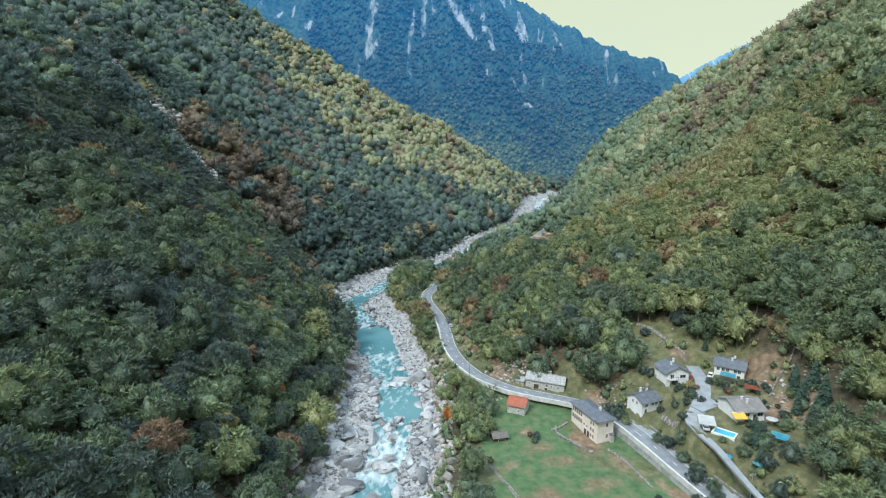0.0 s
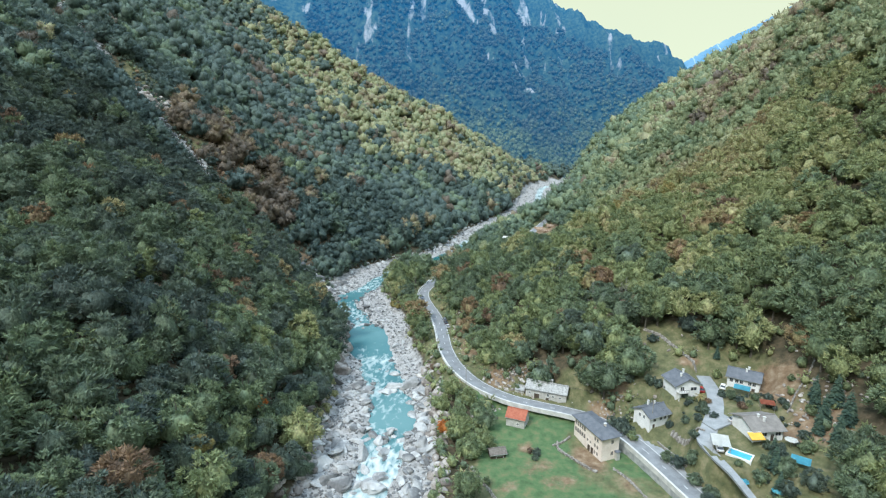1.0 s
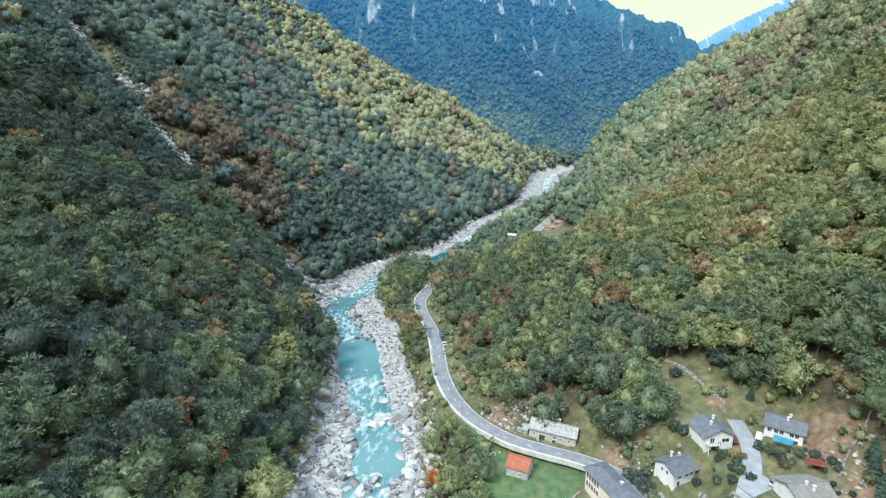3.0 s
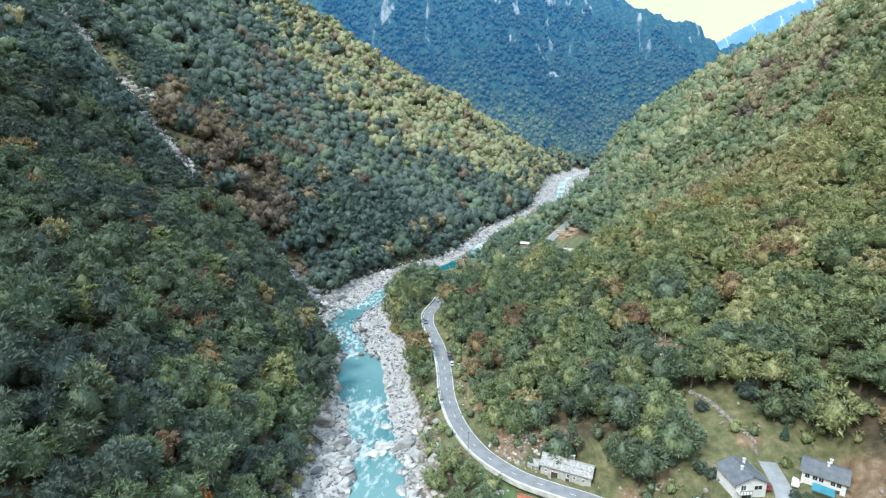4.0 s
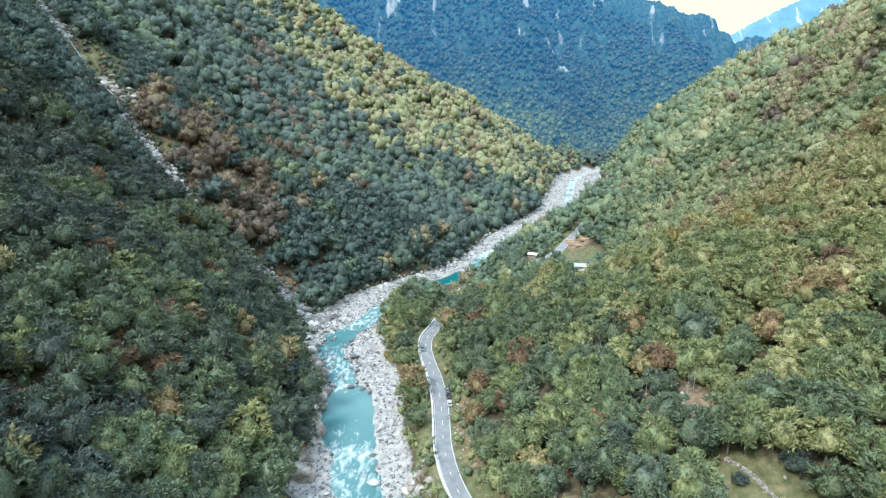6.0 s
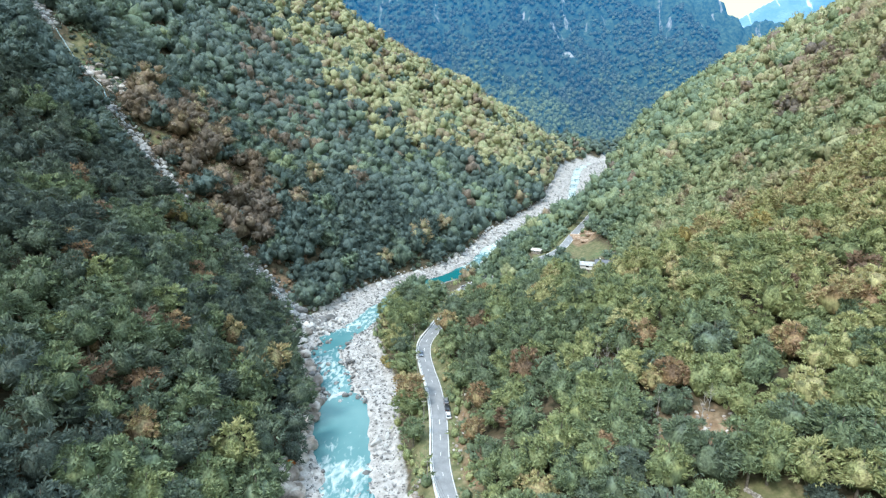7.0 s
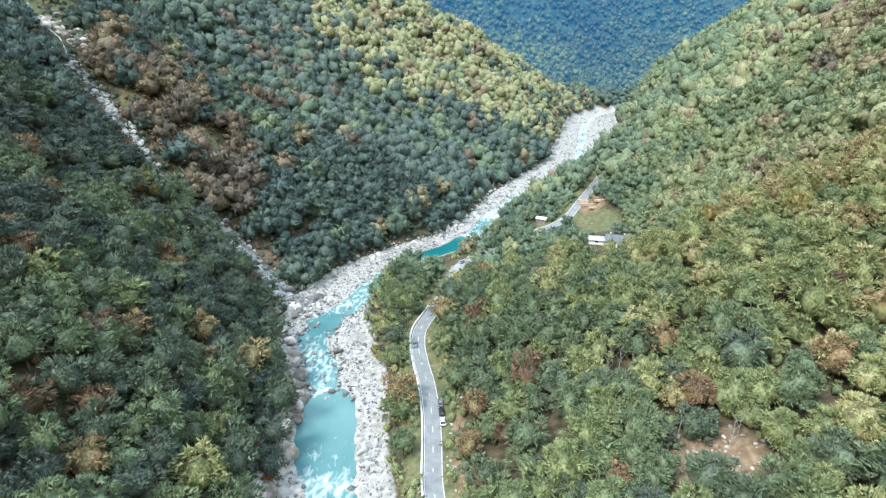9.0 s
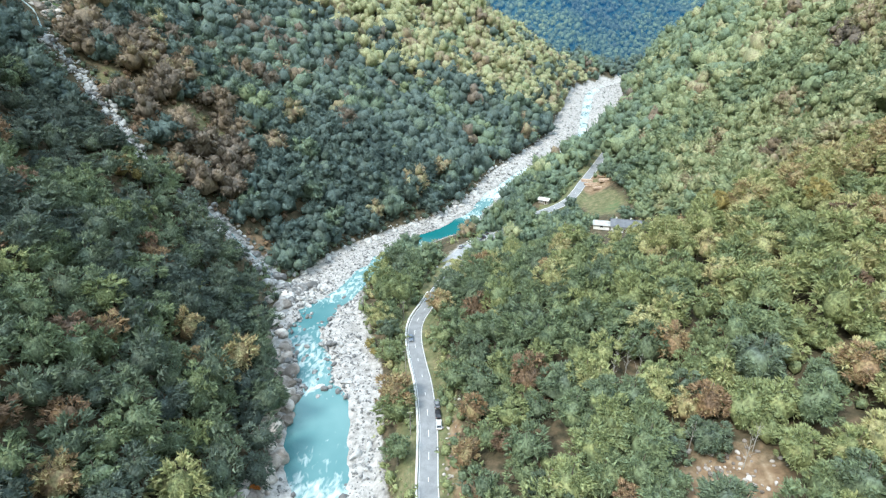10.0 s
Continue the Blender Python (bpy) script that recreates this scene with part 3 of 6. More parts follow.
# ---------------------------------------------------------------- forest
def ico(level):
    f = (1 + 5 ** 0.5) / 2
    v = [(-1, f, 0), (1, f, 0), (-1, -f, 0), (1, -f, 0), (0, -1, f), (0, 1, f), (0, -1, -f), (0, 1, -f), (f, 0, -1), (f, 0, 1), (-f, 0, -1), (-f, 0, 1)]
    t = [(0, 11, 5), (0, 5, 1), (0, 1, 7), (0, 7, 10), (0, 10, 11), (1, 5, 9), (5, 11, 4), (11, 10, 2), (10, 7, 6), (7, 1, 8), (3, 9, 4), (3, 4, 2), (3, 2, 6), (3, 6, 8), (3, 8, 9), (4, 9, 5), (2, 4, 11), (6, 2, 10), (8, 6, 7), (9, 8, 1)]
    v = [np.array(q) / np.linalg.norm(q) for q in v]
    for _ in range(level):
        mids, out = {}, []
        for a, b, c in t:
            m = []
            for i, j in ((a, b), (b, c), (c, a)):
                k = (min(i, j), max(i, j))
                if k not in mids:
                    q = v[i] + v[j]
                    v.append(q / np.linalg.norm(q))
                    mids[k] = len(v) - 1
                m.append(mids[k])
            out += [(a, m[0], m[2]), (b, m[1], m[0]), (c, m[2], m[1]), (m[0], m[1], m[2])]
        t = out
    return np.array(v), np.array(t)


def crown_template(rng, level, boughs, sprays, size, body=0.62, lobe=0.0):
    """A crown of unit radius: a rough body, rounded boughs of uneven reach all over it, and leaf sprays fanning out of each bough, as arrays."""
    k = np.arange(boughs) + rng.uniform(0.05, 0.95, boughs)
    h = 1.0 - 1.42 * k / boughs
    a = rng.uniform(0, 6.28) + 2.4 * np.arange(boughs) + rng.uniform(-0.6, 0.6, boughs)
    q = np.sqrt(np.maximum(1 - h * h, 0))
    way = np.column_stack([q * np.cos(a), q * np.sin(a), h])
    far = rng.uniform(0.50, 0.80, boughs)
    thick = (1.25 / math.sqrt(boughs)) * rng.uniform(0.75, 1.35, boughs)
    lean, wide = rng.uniform(-0.15, 0.15, 2), rng.uniform(0.86, 1.15)

    def shaped(v):
        v = v * (wide, 1 / wide, 0.95)
        v[:, :2] += lean * np.maximum(v[:, 2:3], 0)
        return v

    core, faces = [], []
    for at, r, rough, lv in [((0, 0, -0.05), body, 0.24, level)] + [(way[i] * far[i], thick[i] * lobe, 0.30, 0) for i in range(boughs if lobe else 0)]:
        ball, tri = ico(lv)
        ball = ball @ np.array(Euler(rng.uniform(0, 6.28, 3)).to_matrix()).T
        faces.append(tri + sum(map(len, core)))
        core.append(ball * (r * rng.uniform(1 - rough, 1 + rough, len(ball)))[:, None] + at)
    core, faces = shaped(np.vstack(core)), np.vstack(faces)
    w = thick ** 2 * (1.35 + way[:, 2])
    j = rng.choice(boughs, size=sprays, p=w / w.sum())
    n = rng.normal(size=(sprays, 3)) + way[j] * 1.25 + (0, 0, 0.45)
    n /= np.linalg.norm(n, axis=1)[:, None]
    p = way[j] * far[j][:, None] + n * (thick[j] * rng.uniform(0.55, 1.05, sprays))[:, None] * (1.0, 1.0, 0.72)
    u = n * 0.6 + way[j] * (0.75, 0.75, 0.1) + (0, 0, 0.10) + rng.normal(size=n.shape) * 0.40
    u /= np.linalg.norm(u, axis=1)[:, None]
    side = np.cross(u, n) + rng.normal(size=n.shape) * 0.40
    side /= np.linalg.norm(side, axis=1)[:, None]
    s = size * rng.uniform(0.55, 1.45, (sprays, 1))
    leaf = np.stack([p - u * s * 0.7 - side * s * 0.42, p - u * s * 0.5 + side * s * 0.42, p + u * s * 1.1], 1)
    return np.vstack([core, shaped(leaf.reshape(-1, 3))]), np.vstack([faces, np.arange(sprays * 3).reshape(-1, 3) + len(core)])


def trunk_template(sides=5):
    """A tapered trunk with three limbs, from 0 to the crown's middle; unit height."""
    verts, tris = [], []

    def limb(a, b, ra, rb):
        a, b = np.array(a, float), np.array(b, float)
        t = (b - a) / np.linalg.norm(b - a)
        u = np.cross(t, (0.3, 1, 0.2))
        u /= np.linalg.norm(u)
        w = np.cross(t, u)
        o = len(verts)
        for c, r in ((a, ra), (b, rb)):
            for i in range(sides):
                q = 2 * math.pi * i / sides
                verts.append(c + (u * math.cos(q) + w * math.sin(q)) * r)
        for i in range(sides):
            j = (i + 1) % sides
            tris.extend([(o + i, o + j, o + sides + j), (o + i, o + sides + j, o + sides + i)])

    limb((0, 0, -0.12), (0.01, 0.01, 0.55), 0.034, 0.022)
    limb((0.01, 0.01, 0.5), (-0.02, 0.0, 0.95), 0.022, 0.006)
    limb((0.0, 0.0, 0.45), (0.2, 0.06, 0.75), 0.014, 0.005)
    limb((0.0, 0.0, 0.5), (-0.12, 0.17, 0.8), 0.013, 0.005)
    return np.array(verts), np.array(tris)


RNG = np.random.default_rng(7)
NEAR_CROWNS = [crown_template(RNG, 1, 28, 2000, 0.078, 0.58) for _ in range(8)]
MID_CROWNS = [crown_template(RNG, 0, 22, 620, 0.118, 0.57) for _ in range(16)]
SLOPE_CROWNS = [crown_template(RNG, 0, 9, 350, 0.114, 0.64, 0.62) for _ in range(14)]
FAR_CROWNS = [crown_template(RNG, 0, 3, 40, 0.180, 0.65, 0.66) for _ in range(18)]
BUSH_CROWNS = [crown_template(RNG, 0, 5, 32, 0.27) for _ in range(8)]
TRUNK = trunk_template()


# meadow, hamlet and the pasture over it: no wood inside this line
CLEARING = ((9, 66), (84, 66), (89, 122), (97, 131), (104, 141), (107, 152), (112, 163), (112, 176), (110, 184), (103, 189), (95, 193), (91, 198), (85, 204), (78, 208), (71, 206), (70, 198), (67, 187), (57, 184.5), (49, 197), (33, 202), (20, 204), (19, 171), (9, 160))


def cleared(x, y):
    hit = np.zeros(len(x), bool)
    for (x0, y0), (x1, y1) in zip(CLEARING, CLEARING[1:] + CLEARING[:1]):
        if y0 != y1:
            hit ^= ((y0 > y) != (y1 > y)) & (x < (x1 - x0) * (y - y0) / (y1 - y0) + x0)
    return hit


def forest_mask(x, y):
    """Where trees may stand, and how dense: 0 to 1."""
    d, row = nearest(x, y, RIVER)
    out = np.abs(d) - row[:, 2]
    m = (out > np.where((d < 0) & (y < 350), 1.0, 3.5)).astype(float)
    r, _ = nearest(x, y, ROAD)
    m *= (np.abs(r) > ROAD_HALF + np.where((y > 416) & (y < 455), 1.4, np.where((y > 332) & (y < 352), 2.0, np.where((y > 185) & (y < 212) & (r < 0), 3.2, 5.6))))
    g, _ = nearest(x, y, GULLY)
    m *= ~((g > np.where(x > -114, -14.0, np.where(x > -146, -5.0, -12.0))) & (g < np.where(x > -114, 9.0, 5.0)) & (out > -2) & (x < -50))
    m *= ~(((x + 92) / 11) ** 2 + ((y - 376) / 7) ** 2 < 1)       # brown grass over the gully's mouth
    # the meadow and the hamlet
    m *= ~cleared(x, y)
    m *= ~(((x - 73) / 12.5) ** 2 + ((y - 229) / 9.5) ** 2 < 1) & ~(((x - 56) / 5.5) ** 2 + ((y - 263) / 10) ** 2 < 1) & ~(((x + 76) / 17) ** 2 + ((y - 347) / 13) ** 2 < 1)        # a felled glade
    m *= ~(((x - 82) / 17) ** 2 + ((y - 383) / 21) ** 2 < 1)      # house upstream
    m *= ~(((x - 85) / 16) ** 2 + ((y - 452) / 50) ** 2 < 1)
    m *= ~((d > 0) & (out < np.where((y > 392) & (y < 452), 10, 4)) & (y > 372) & (y < 500))
    m *= ~(((x - 108) / 6) ** 2 + ((y - 149) / 10) ** 2 < 1)     # firs beside the hamlet
    m *= ~(((x + 213) / 15) ** 2 + ((y - 424) / 9) ** 2 < 1)      # rocky grass over the gully
    for cx, cy, rx, ry in SLOPE_GRASS:
        m *= ~(((x - cx) / rx) ** 2 + ((y - cy) / ry) ** 2 < 1)
    m *= ~(((x - 34) / 5) ** 2 + ((y - 238) / 6) ** 2 < 1)
    m *= ~(((x - 37) / 4) ** 2 + ((y - 374) / 22) ** 2 < 1)       # a track
    m *= ~((r < 0) & (r > -11) & (y > 212) & (y < 245)) & ~((d > 0) & (out < 7) & (y < 190))
    m *= ~(((x - 10) / 11) ** 2 + ((y - 391) / 20) ** 2 < 1) & ~(((x - 4) / 9) ** 2 + ((y - 366) / 14) ** 2 < 1)       # car park
    m *= ~(((x - 54) / 9) ** 2 + ((y - 444) / 18) ** 2 < 1)
    m *= ~(((x + 8) / 10) ** 2 + ((y - 402) / 20) ** 2 < 1)       # low bank before the deep pool
    m *= ~(((x - 168) / 10) ** 2 + ((y - 765) / 24) ** 2 < 1)     # a bare bank upstream
    return m


def jittered(x0, x1, y0, y1, step):
    xs, ys = np.arange(x0, x1, step), np.arange(y0, y1, step)
    gx, gy = np.meshgrid(xs, ys)
    gx = gx + (np.arange(len(ys)) % 2)[:, None] * step * 0.5 + RNG.uniform(-0.40, 0.40, gx.shape) * step
    gy = gy + RNG.uniform(-0.40, 0.40, gy.shape) * step
    return np.column_stack([gx.ravel(), gy.ravel()])


def place_trees():
    p = np.vstack([jittered(-900, 900, *q) for q in ((60, 480, 7.4), (480, 720, 7.8), (720, 1000, 10.0), (1000, 1420, 13.5))])
    p = p[np.abs(p[:, 0] - 12) < 0.80 * p[:, 1] + 55]
    p = np.vstack([p, jittered(-200, 200, -90, 60, 9.0), jittered(-230, -95, 60, 130, 9.0)])
    p = p[np.lexsort((p[:, 0], p[:, 1]))]
    # the backs of the two spurs
    xu, yu = p[:, 0] / U, p[:, 1] / U
    p = p[~((xu < -40) & (yu > 850)) & ~((xu > 330) & (yu > 700)) & ~((xu > 260) & (yu > 800)) & ~((yu > 960) & (xu < 60))]
    p = p[forest_mask(p[:, 0], p[:, 1]) > 0.5]
    z = ground(p[:, 0], p[:, 1])
    keep = z < 118 + 0.29 * p[:, 1]
    return p[keep], z[keep]


def place_bushes():
    """Undergrowth: along the edges of the woods, the road and the banks, and in the gaps."""
    p = jittered(-260, 190, 90, 500, 4.4)
    d, row = nearest(p[:, 0], p[:, 1], RIVER)
    out = np.abs(d) - row[:, 2]
    r, _ = nearest(p[:, 0], p[:, 1], ROAD)
    lane, _ = nearest(p[:, 0], p[:, 1], LANE)
    x, y = p[:, 0], p[:, 1]
    ok = (out > 1.0) & (np.abs(r) > ROAD_HALF + 1.9) & (np.abs(lane) > 4)
    open_ground = cleared(x, y)
    rough_ground = ((x > 56) & (x < 74) & (y > 174) & (y < 200)) | ((x > 20) & (x < 50) & (y > 198)) | ((x > 80) & (x < 106) & (y < 144)) | ((x > 99) & (y < 168)) | ((x > 60) & (x < 76) & (y < 172) & (np.abs(r) > 6)) | ((x > 86) & (y > 186)) | ((x > 70) & (y > 205))
    rough_ground &= RNG.uniform(0, 1, len(p)) < 0.62
    g, _ = nearest(x, y, GULLY)
    ok &= ~(open_ground & ~rough_ground) & ~((np.abs(g) < 3.2) & (x < -50))
    ok &= ~(((x - 70) / 9) ** 2 + ((y - 171) / 8) ** 2 < 1) & ~(((x - 84) / 7) ** 2 + ((y - 146) / 6) ** 2 < 1)
    ok &= ~(((x - 73) / 9) ** 2 + ((y - 229) / 7) ** 2 < 1) & ~(((x - 56) / 4.5) ** 2 + ((y - 263) / 10) ** 2 < 1) & ~((out < np.where((y > 392) & (y < 452), 9, 3)) & (d > 0) & (y > 372)) & ~(((x - 10) / 13) ** 2 + ((y - 381) / 26) ** 2 < 1) & ~(((x - 82) / 15) ** 2 + ((y - 383) / 14) ** 2 < 1) & ~(((x - 87) / 13) ** 2 + ((y - 452) / 44) ** 2 < 1) & ~(((x - 54) / 8) ** 2 + ((y - 450) / 12) ** 2 < 1)
    ok &= RNG.uniform(0, 1, len(p)) < np.where((np.abs(r) < 14) | (out < 14) | (np.abs(g) < 22), 0.95, np.where((d < 0) & (y < 300), 0.85, 0.42))
    p = p[ok]
    return p, ground(p[:, 0], p[:, 1])


def tints(x, y, n):
    """Autumn hues with the valley's sun and shade painted in: slate greens by the water on the left, fresh greens to
    yellow on the right, single turned trees everywhere.
    """
    d, _ = nearest(x, y, RIVER)
    left = d < 0
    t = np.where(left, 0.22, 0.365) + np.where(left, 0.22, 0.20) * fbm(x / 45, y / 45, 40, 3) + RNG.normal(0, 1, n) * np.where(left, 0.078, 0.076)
    # sunlight painted as yellower tint up the right slope and on one patch
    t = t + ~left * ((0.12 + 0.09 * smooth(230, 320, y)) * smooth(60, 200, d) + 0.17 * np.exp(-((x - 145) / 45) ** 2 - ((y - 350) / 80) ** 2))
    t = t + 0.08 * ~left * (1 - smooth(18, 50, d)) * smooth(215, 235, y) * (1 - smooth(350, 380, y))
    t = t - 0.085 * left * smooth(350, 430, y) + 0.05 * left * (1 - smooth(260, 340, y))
    # single trees that have turned: brown, olive, gold
    odd = RNG.uniform(0, 1, n)
    patch = np.clip(1.0 + 2.2 * fbm(x / 38, y / 38, 91, 2), 0.1, 2.2)
    t = np.where(odd < np.where(left, 0.034, 0.010 - 0.004 * smooth(330, 480, y)) * patch, RNG.uniform(0.74, 0.96, n), t)
    t = np.where((odd > 0.5) & (odd < 0.5 + np.where(left, 0.025, 0.05) * patch), t + RNG.uniform(0.12, 0.26, n), t)
    t = np.where(odd > 0.99, RNG.uniform(0.68, 0.79, n), t)
    # the left spur's back is tinted gold for the sun on it, the ground by the gully brown
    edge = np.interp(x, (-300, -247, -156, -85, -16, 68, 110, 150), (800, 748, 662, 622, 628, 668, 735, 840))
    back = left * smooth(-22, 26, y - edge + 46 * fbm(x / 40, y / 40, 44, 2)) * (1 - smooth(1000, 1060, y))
    sunlit = (RNG.uniform(0, 1, n) < 0.86 * smooth(-330, -170, x) * back * np.clip(1.1 + 1.1 * fbm(x / 30, y / 30, 48, 2), 0, 1)).astype(float)
    t = t * (1 - sunlit) + RNG.normal(0.61, 0.045, n) * sunlit
    rust = 1.2 * np.exp(-((x + 148) / 36) ** 2 - ((y - 414) / 27) ** 2) + 0.95 * np.exp(-((x + 203) / 42) ** 2 - ((y - 668 + 0.5 * (x + 203)) / 13) ** 2) + 0.45 * np.exp(-((x + 112) / 24) ** 2 - ((y - 394) / 20) ** 2) + 0.35 * np.exp(-((x + 140) / 40) ** 2 - ((y - 540) / 40) ** 2)
    rust = rust + 0.14 * np.exp(-((x - 18) / 14) ** 2 - ((y - 255) / 26) ** 2) + 0.16 * np.exp(-((x - 110) / 22) ** 2 - ((y - 265) / 24) ** 2)
    turned = (RNG.uniform(0, 1, n) < 0.78 * np.clip(rust, 0, 1)).astype(float)
    t = t * (1 - turned) + RNG.normal(0.86, 0.055, n) * turned
    t = np.where(left, t, np.maximum(t, RNG.uniform(0.24, 0.36, n)))
    return np.clip(t, 0.06, 0.97)


def joined(points, z, radius, height, tint, crowns, name, label, leaves=None):
    vs, ts, tn, tv, tt = [], [], [], [], []
    o = ot = 0
    for i in range(len(points)):
        cv, ct = crowns[RNG.integers(len(crowns))]
        a = RNG.uniform(0, 2 * math.pi)
        c, s = math.cos(a), math.sin(a)
        r, h = radius[i], height[i]
        q = np.column_stack([(cv[:, 0] * c - cv[:, 1] * s) * r, (cv[:, 0] * s + cv[:, 1] * c) * r, cv[:, 2] * r * RNG.uniform(1.0, 1.35)]) + (points[i, 0], points[i, 1], z[i] + h - r * 0.9)
        vs.append(q)
        ts.append(ct + o)
        tn.append(tint[i] + RNG.normal(0, 0.035, len(q)))
        o += len(q)
        if name == "woods":
            tv.append(TRUNK[0] * h * 0.95 + (points[i, 0], points[i, 1], z[i]))
            tt.append(TRUNK[1] + ot)
            ot += len(TRUNK[0])
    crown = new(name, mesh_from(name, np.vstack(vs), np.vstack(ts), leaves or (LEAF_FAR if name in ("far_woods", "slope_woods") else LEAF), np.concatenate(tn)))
    tagged(crown, label, "forest", kind="stuff")
    if tv:
        t = new(name + "_trunks", mesh_from(name + "_trunks", np.vstack(tv), np.vstack(tt), BARK))
        tagged(t, "grey tree trunks and limbs in the wood", "tree trunks", kind="stuff")
    return len(crown.data.polygons)


def build_forest():
    p, z = place_trees()
    n = len(p)
    radius = RNG.uniform(4.6, 6.8, n) + RNG.uniform(0, 1, n) ** 3 * 1.8
    # old broad trees crowd out their neighbours
    broad = np.flatnonzero((RNG.uniform(0, 1, n) < np.where((p[:, 0] < -60) & (p[:, 1] > 330), 0.26, 0.10)) & (p[:, 1] < 760))
    radius[broad] = RNG.uniform(6.8, 8.2, len(broad))
    alive = np.ones(n, bool)
    for i in broad:
        if alive[i]:
            gap = np.hypot(p[:, 0] - p[i, 0], p[:, 1] - p[i, 1])
            alive &= ~((gap < np.where(p[i, 1] > 330, 7.0, 5.2)) & (gap > 0) & (radius <= radius[i]))
    p, z, radius = p[alive], z[alive], radius[alive]
    n = len(p)
    radius *= 1 - 0.45 * np.exp(-((p[:, 0] - 80) / 26) ** 2 - ((p[:, 1] - 362) / 18) ** 2)
    bank, _ = nearest(p[:, 0], p[:, 1], RIVER)
    radius *= np.where((bank > 0) & (p[:, 0] < 24) & (p[:, 1] < 260), 0.72, 1.0)
    height_of = np.where((p[:, 0] > 40) & (p[:, 0] < 70) & (p[:, 1] > 190) & (p[:, 1] < 218), 1.25, 1.0)
    radius *= np.where((bank > 0) & (p[:, 0] < 108) & (p[:, 1] > 326) & (p[:, 1] < 520), np.where(p[:, 0] < 60, 0.92, 0.62), 1.0)
    height = (radius * RNG.uniform(1.3, 2.15, n) + 1.0) * height_of
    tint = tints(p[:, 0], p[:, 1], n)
    xu, yu = p[:, 0] / U, p[:, 1] / U
    near = ((np.abs(xu + 5) < 66) & (yu > 90) & (yu < 200)) | ((xu > 30) & (xu < 120) & (yu > 192) & (yu < 236))
    near &= np.cumsum(near) <= 300
    mid = ~near & (yu < 330) & (np.abs(xu) < 200)
    mid &= (yu > 54)
    slope = ~near & ~mid & (((yu > 54) & (yu < 440) & (np.abs(xu) < 260)) | ((yu < 62) & (np.abs(xu) < 110)))
    far = ~near & ~mid & ~slope
    # single trees share a few meshes
    NEAR_TINTS = (0.04, 0.11, 0.18, 0.26, 0.34, 0.44, 0.58, 0.70)
    crowns = [mesh_from("crown", v, t, LEAF_TREE, q + RNG.normal(0, 0.045, len(v))) for (v, t), q in zip(NEAR_CROWNS, NEAR_TINTS)]
    trunk = mesh_from("trunk", *TRUNK, BARK)
    for i in np.flatnonzero(near):
        root = new("tree")
        root.location = (p[i, 0], p[i, 1], z[i])
        root.rotation_euler = (0, 0, RNG.uniform(0, 6.28))
        k = int(np.argmin(np.abs(np.array(NEAR_TINTS) + 0.05 - tint[i] - RNG.normal(0, 0.05))))
        tagged(root, "broad-leaved tree with a loose rounded crown on the bank", "tree", "trees by the river")
        c = new("crown", crowns[k])
        c.parent = root
        c.location, c.scale = (0, 0, height[i] - radius[i] * 1.05), (radius[i], radius[i], radius[i] * 1.15)
        t = new("trunk", trunk)
        t.parent = root
        t.scale = (height[i],) * 3
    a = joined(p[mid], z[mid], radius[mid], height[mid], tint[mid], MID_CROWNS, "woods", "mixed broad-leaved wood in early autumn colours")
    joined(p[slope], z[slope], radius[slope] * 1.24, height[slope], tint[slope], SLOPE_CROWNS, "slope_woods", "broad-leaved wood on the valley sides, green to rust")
    # the raised tint pales the far crowns, standing in for haze
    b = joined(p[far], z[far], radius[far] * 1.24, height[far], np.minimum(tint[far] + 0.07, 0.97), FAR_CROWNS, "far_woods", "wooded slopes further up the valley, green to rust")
    q, qz = place_bushes()
    r = RNG.uniform(1.5, 2.9, len(q))
    joined(q, qz, r, r * RNG.uniform(1.3, 1.7, len(q)), np.clip(tints(q[:, 0], q[:, 1], len(q)) + 0.04, 0.05, 0.9), BUSH_CROWNS, "undergrowth", "bushes and undergrowth at the wood's edge")
    return a + b


build_forest()


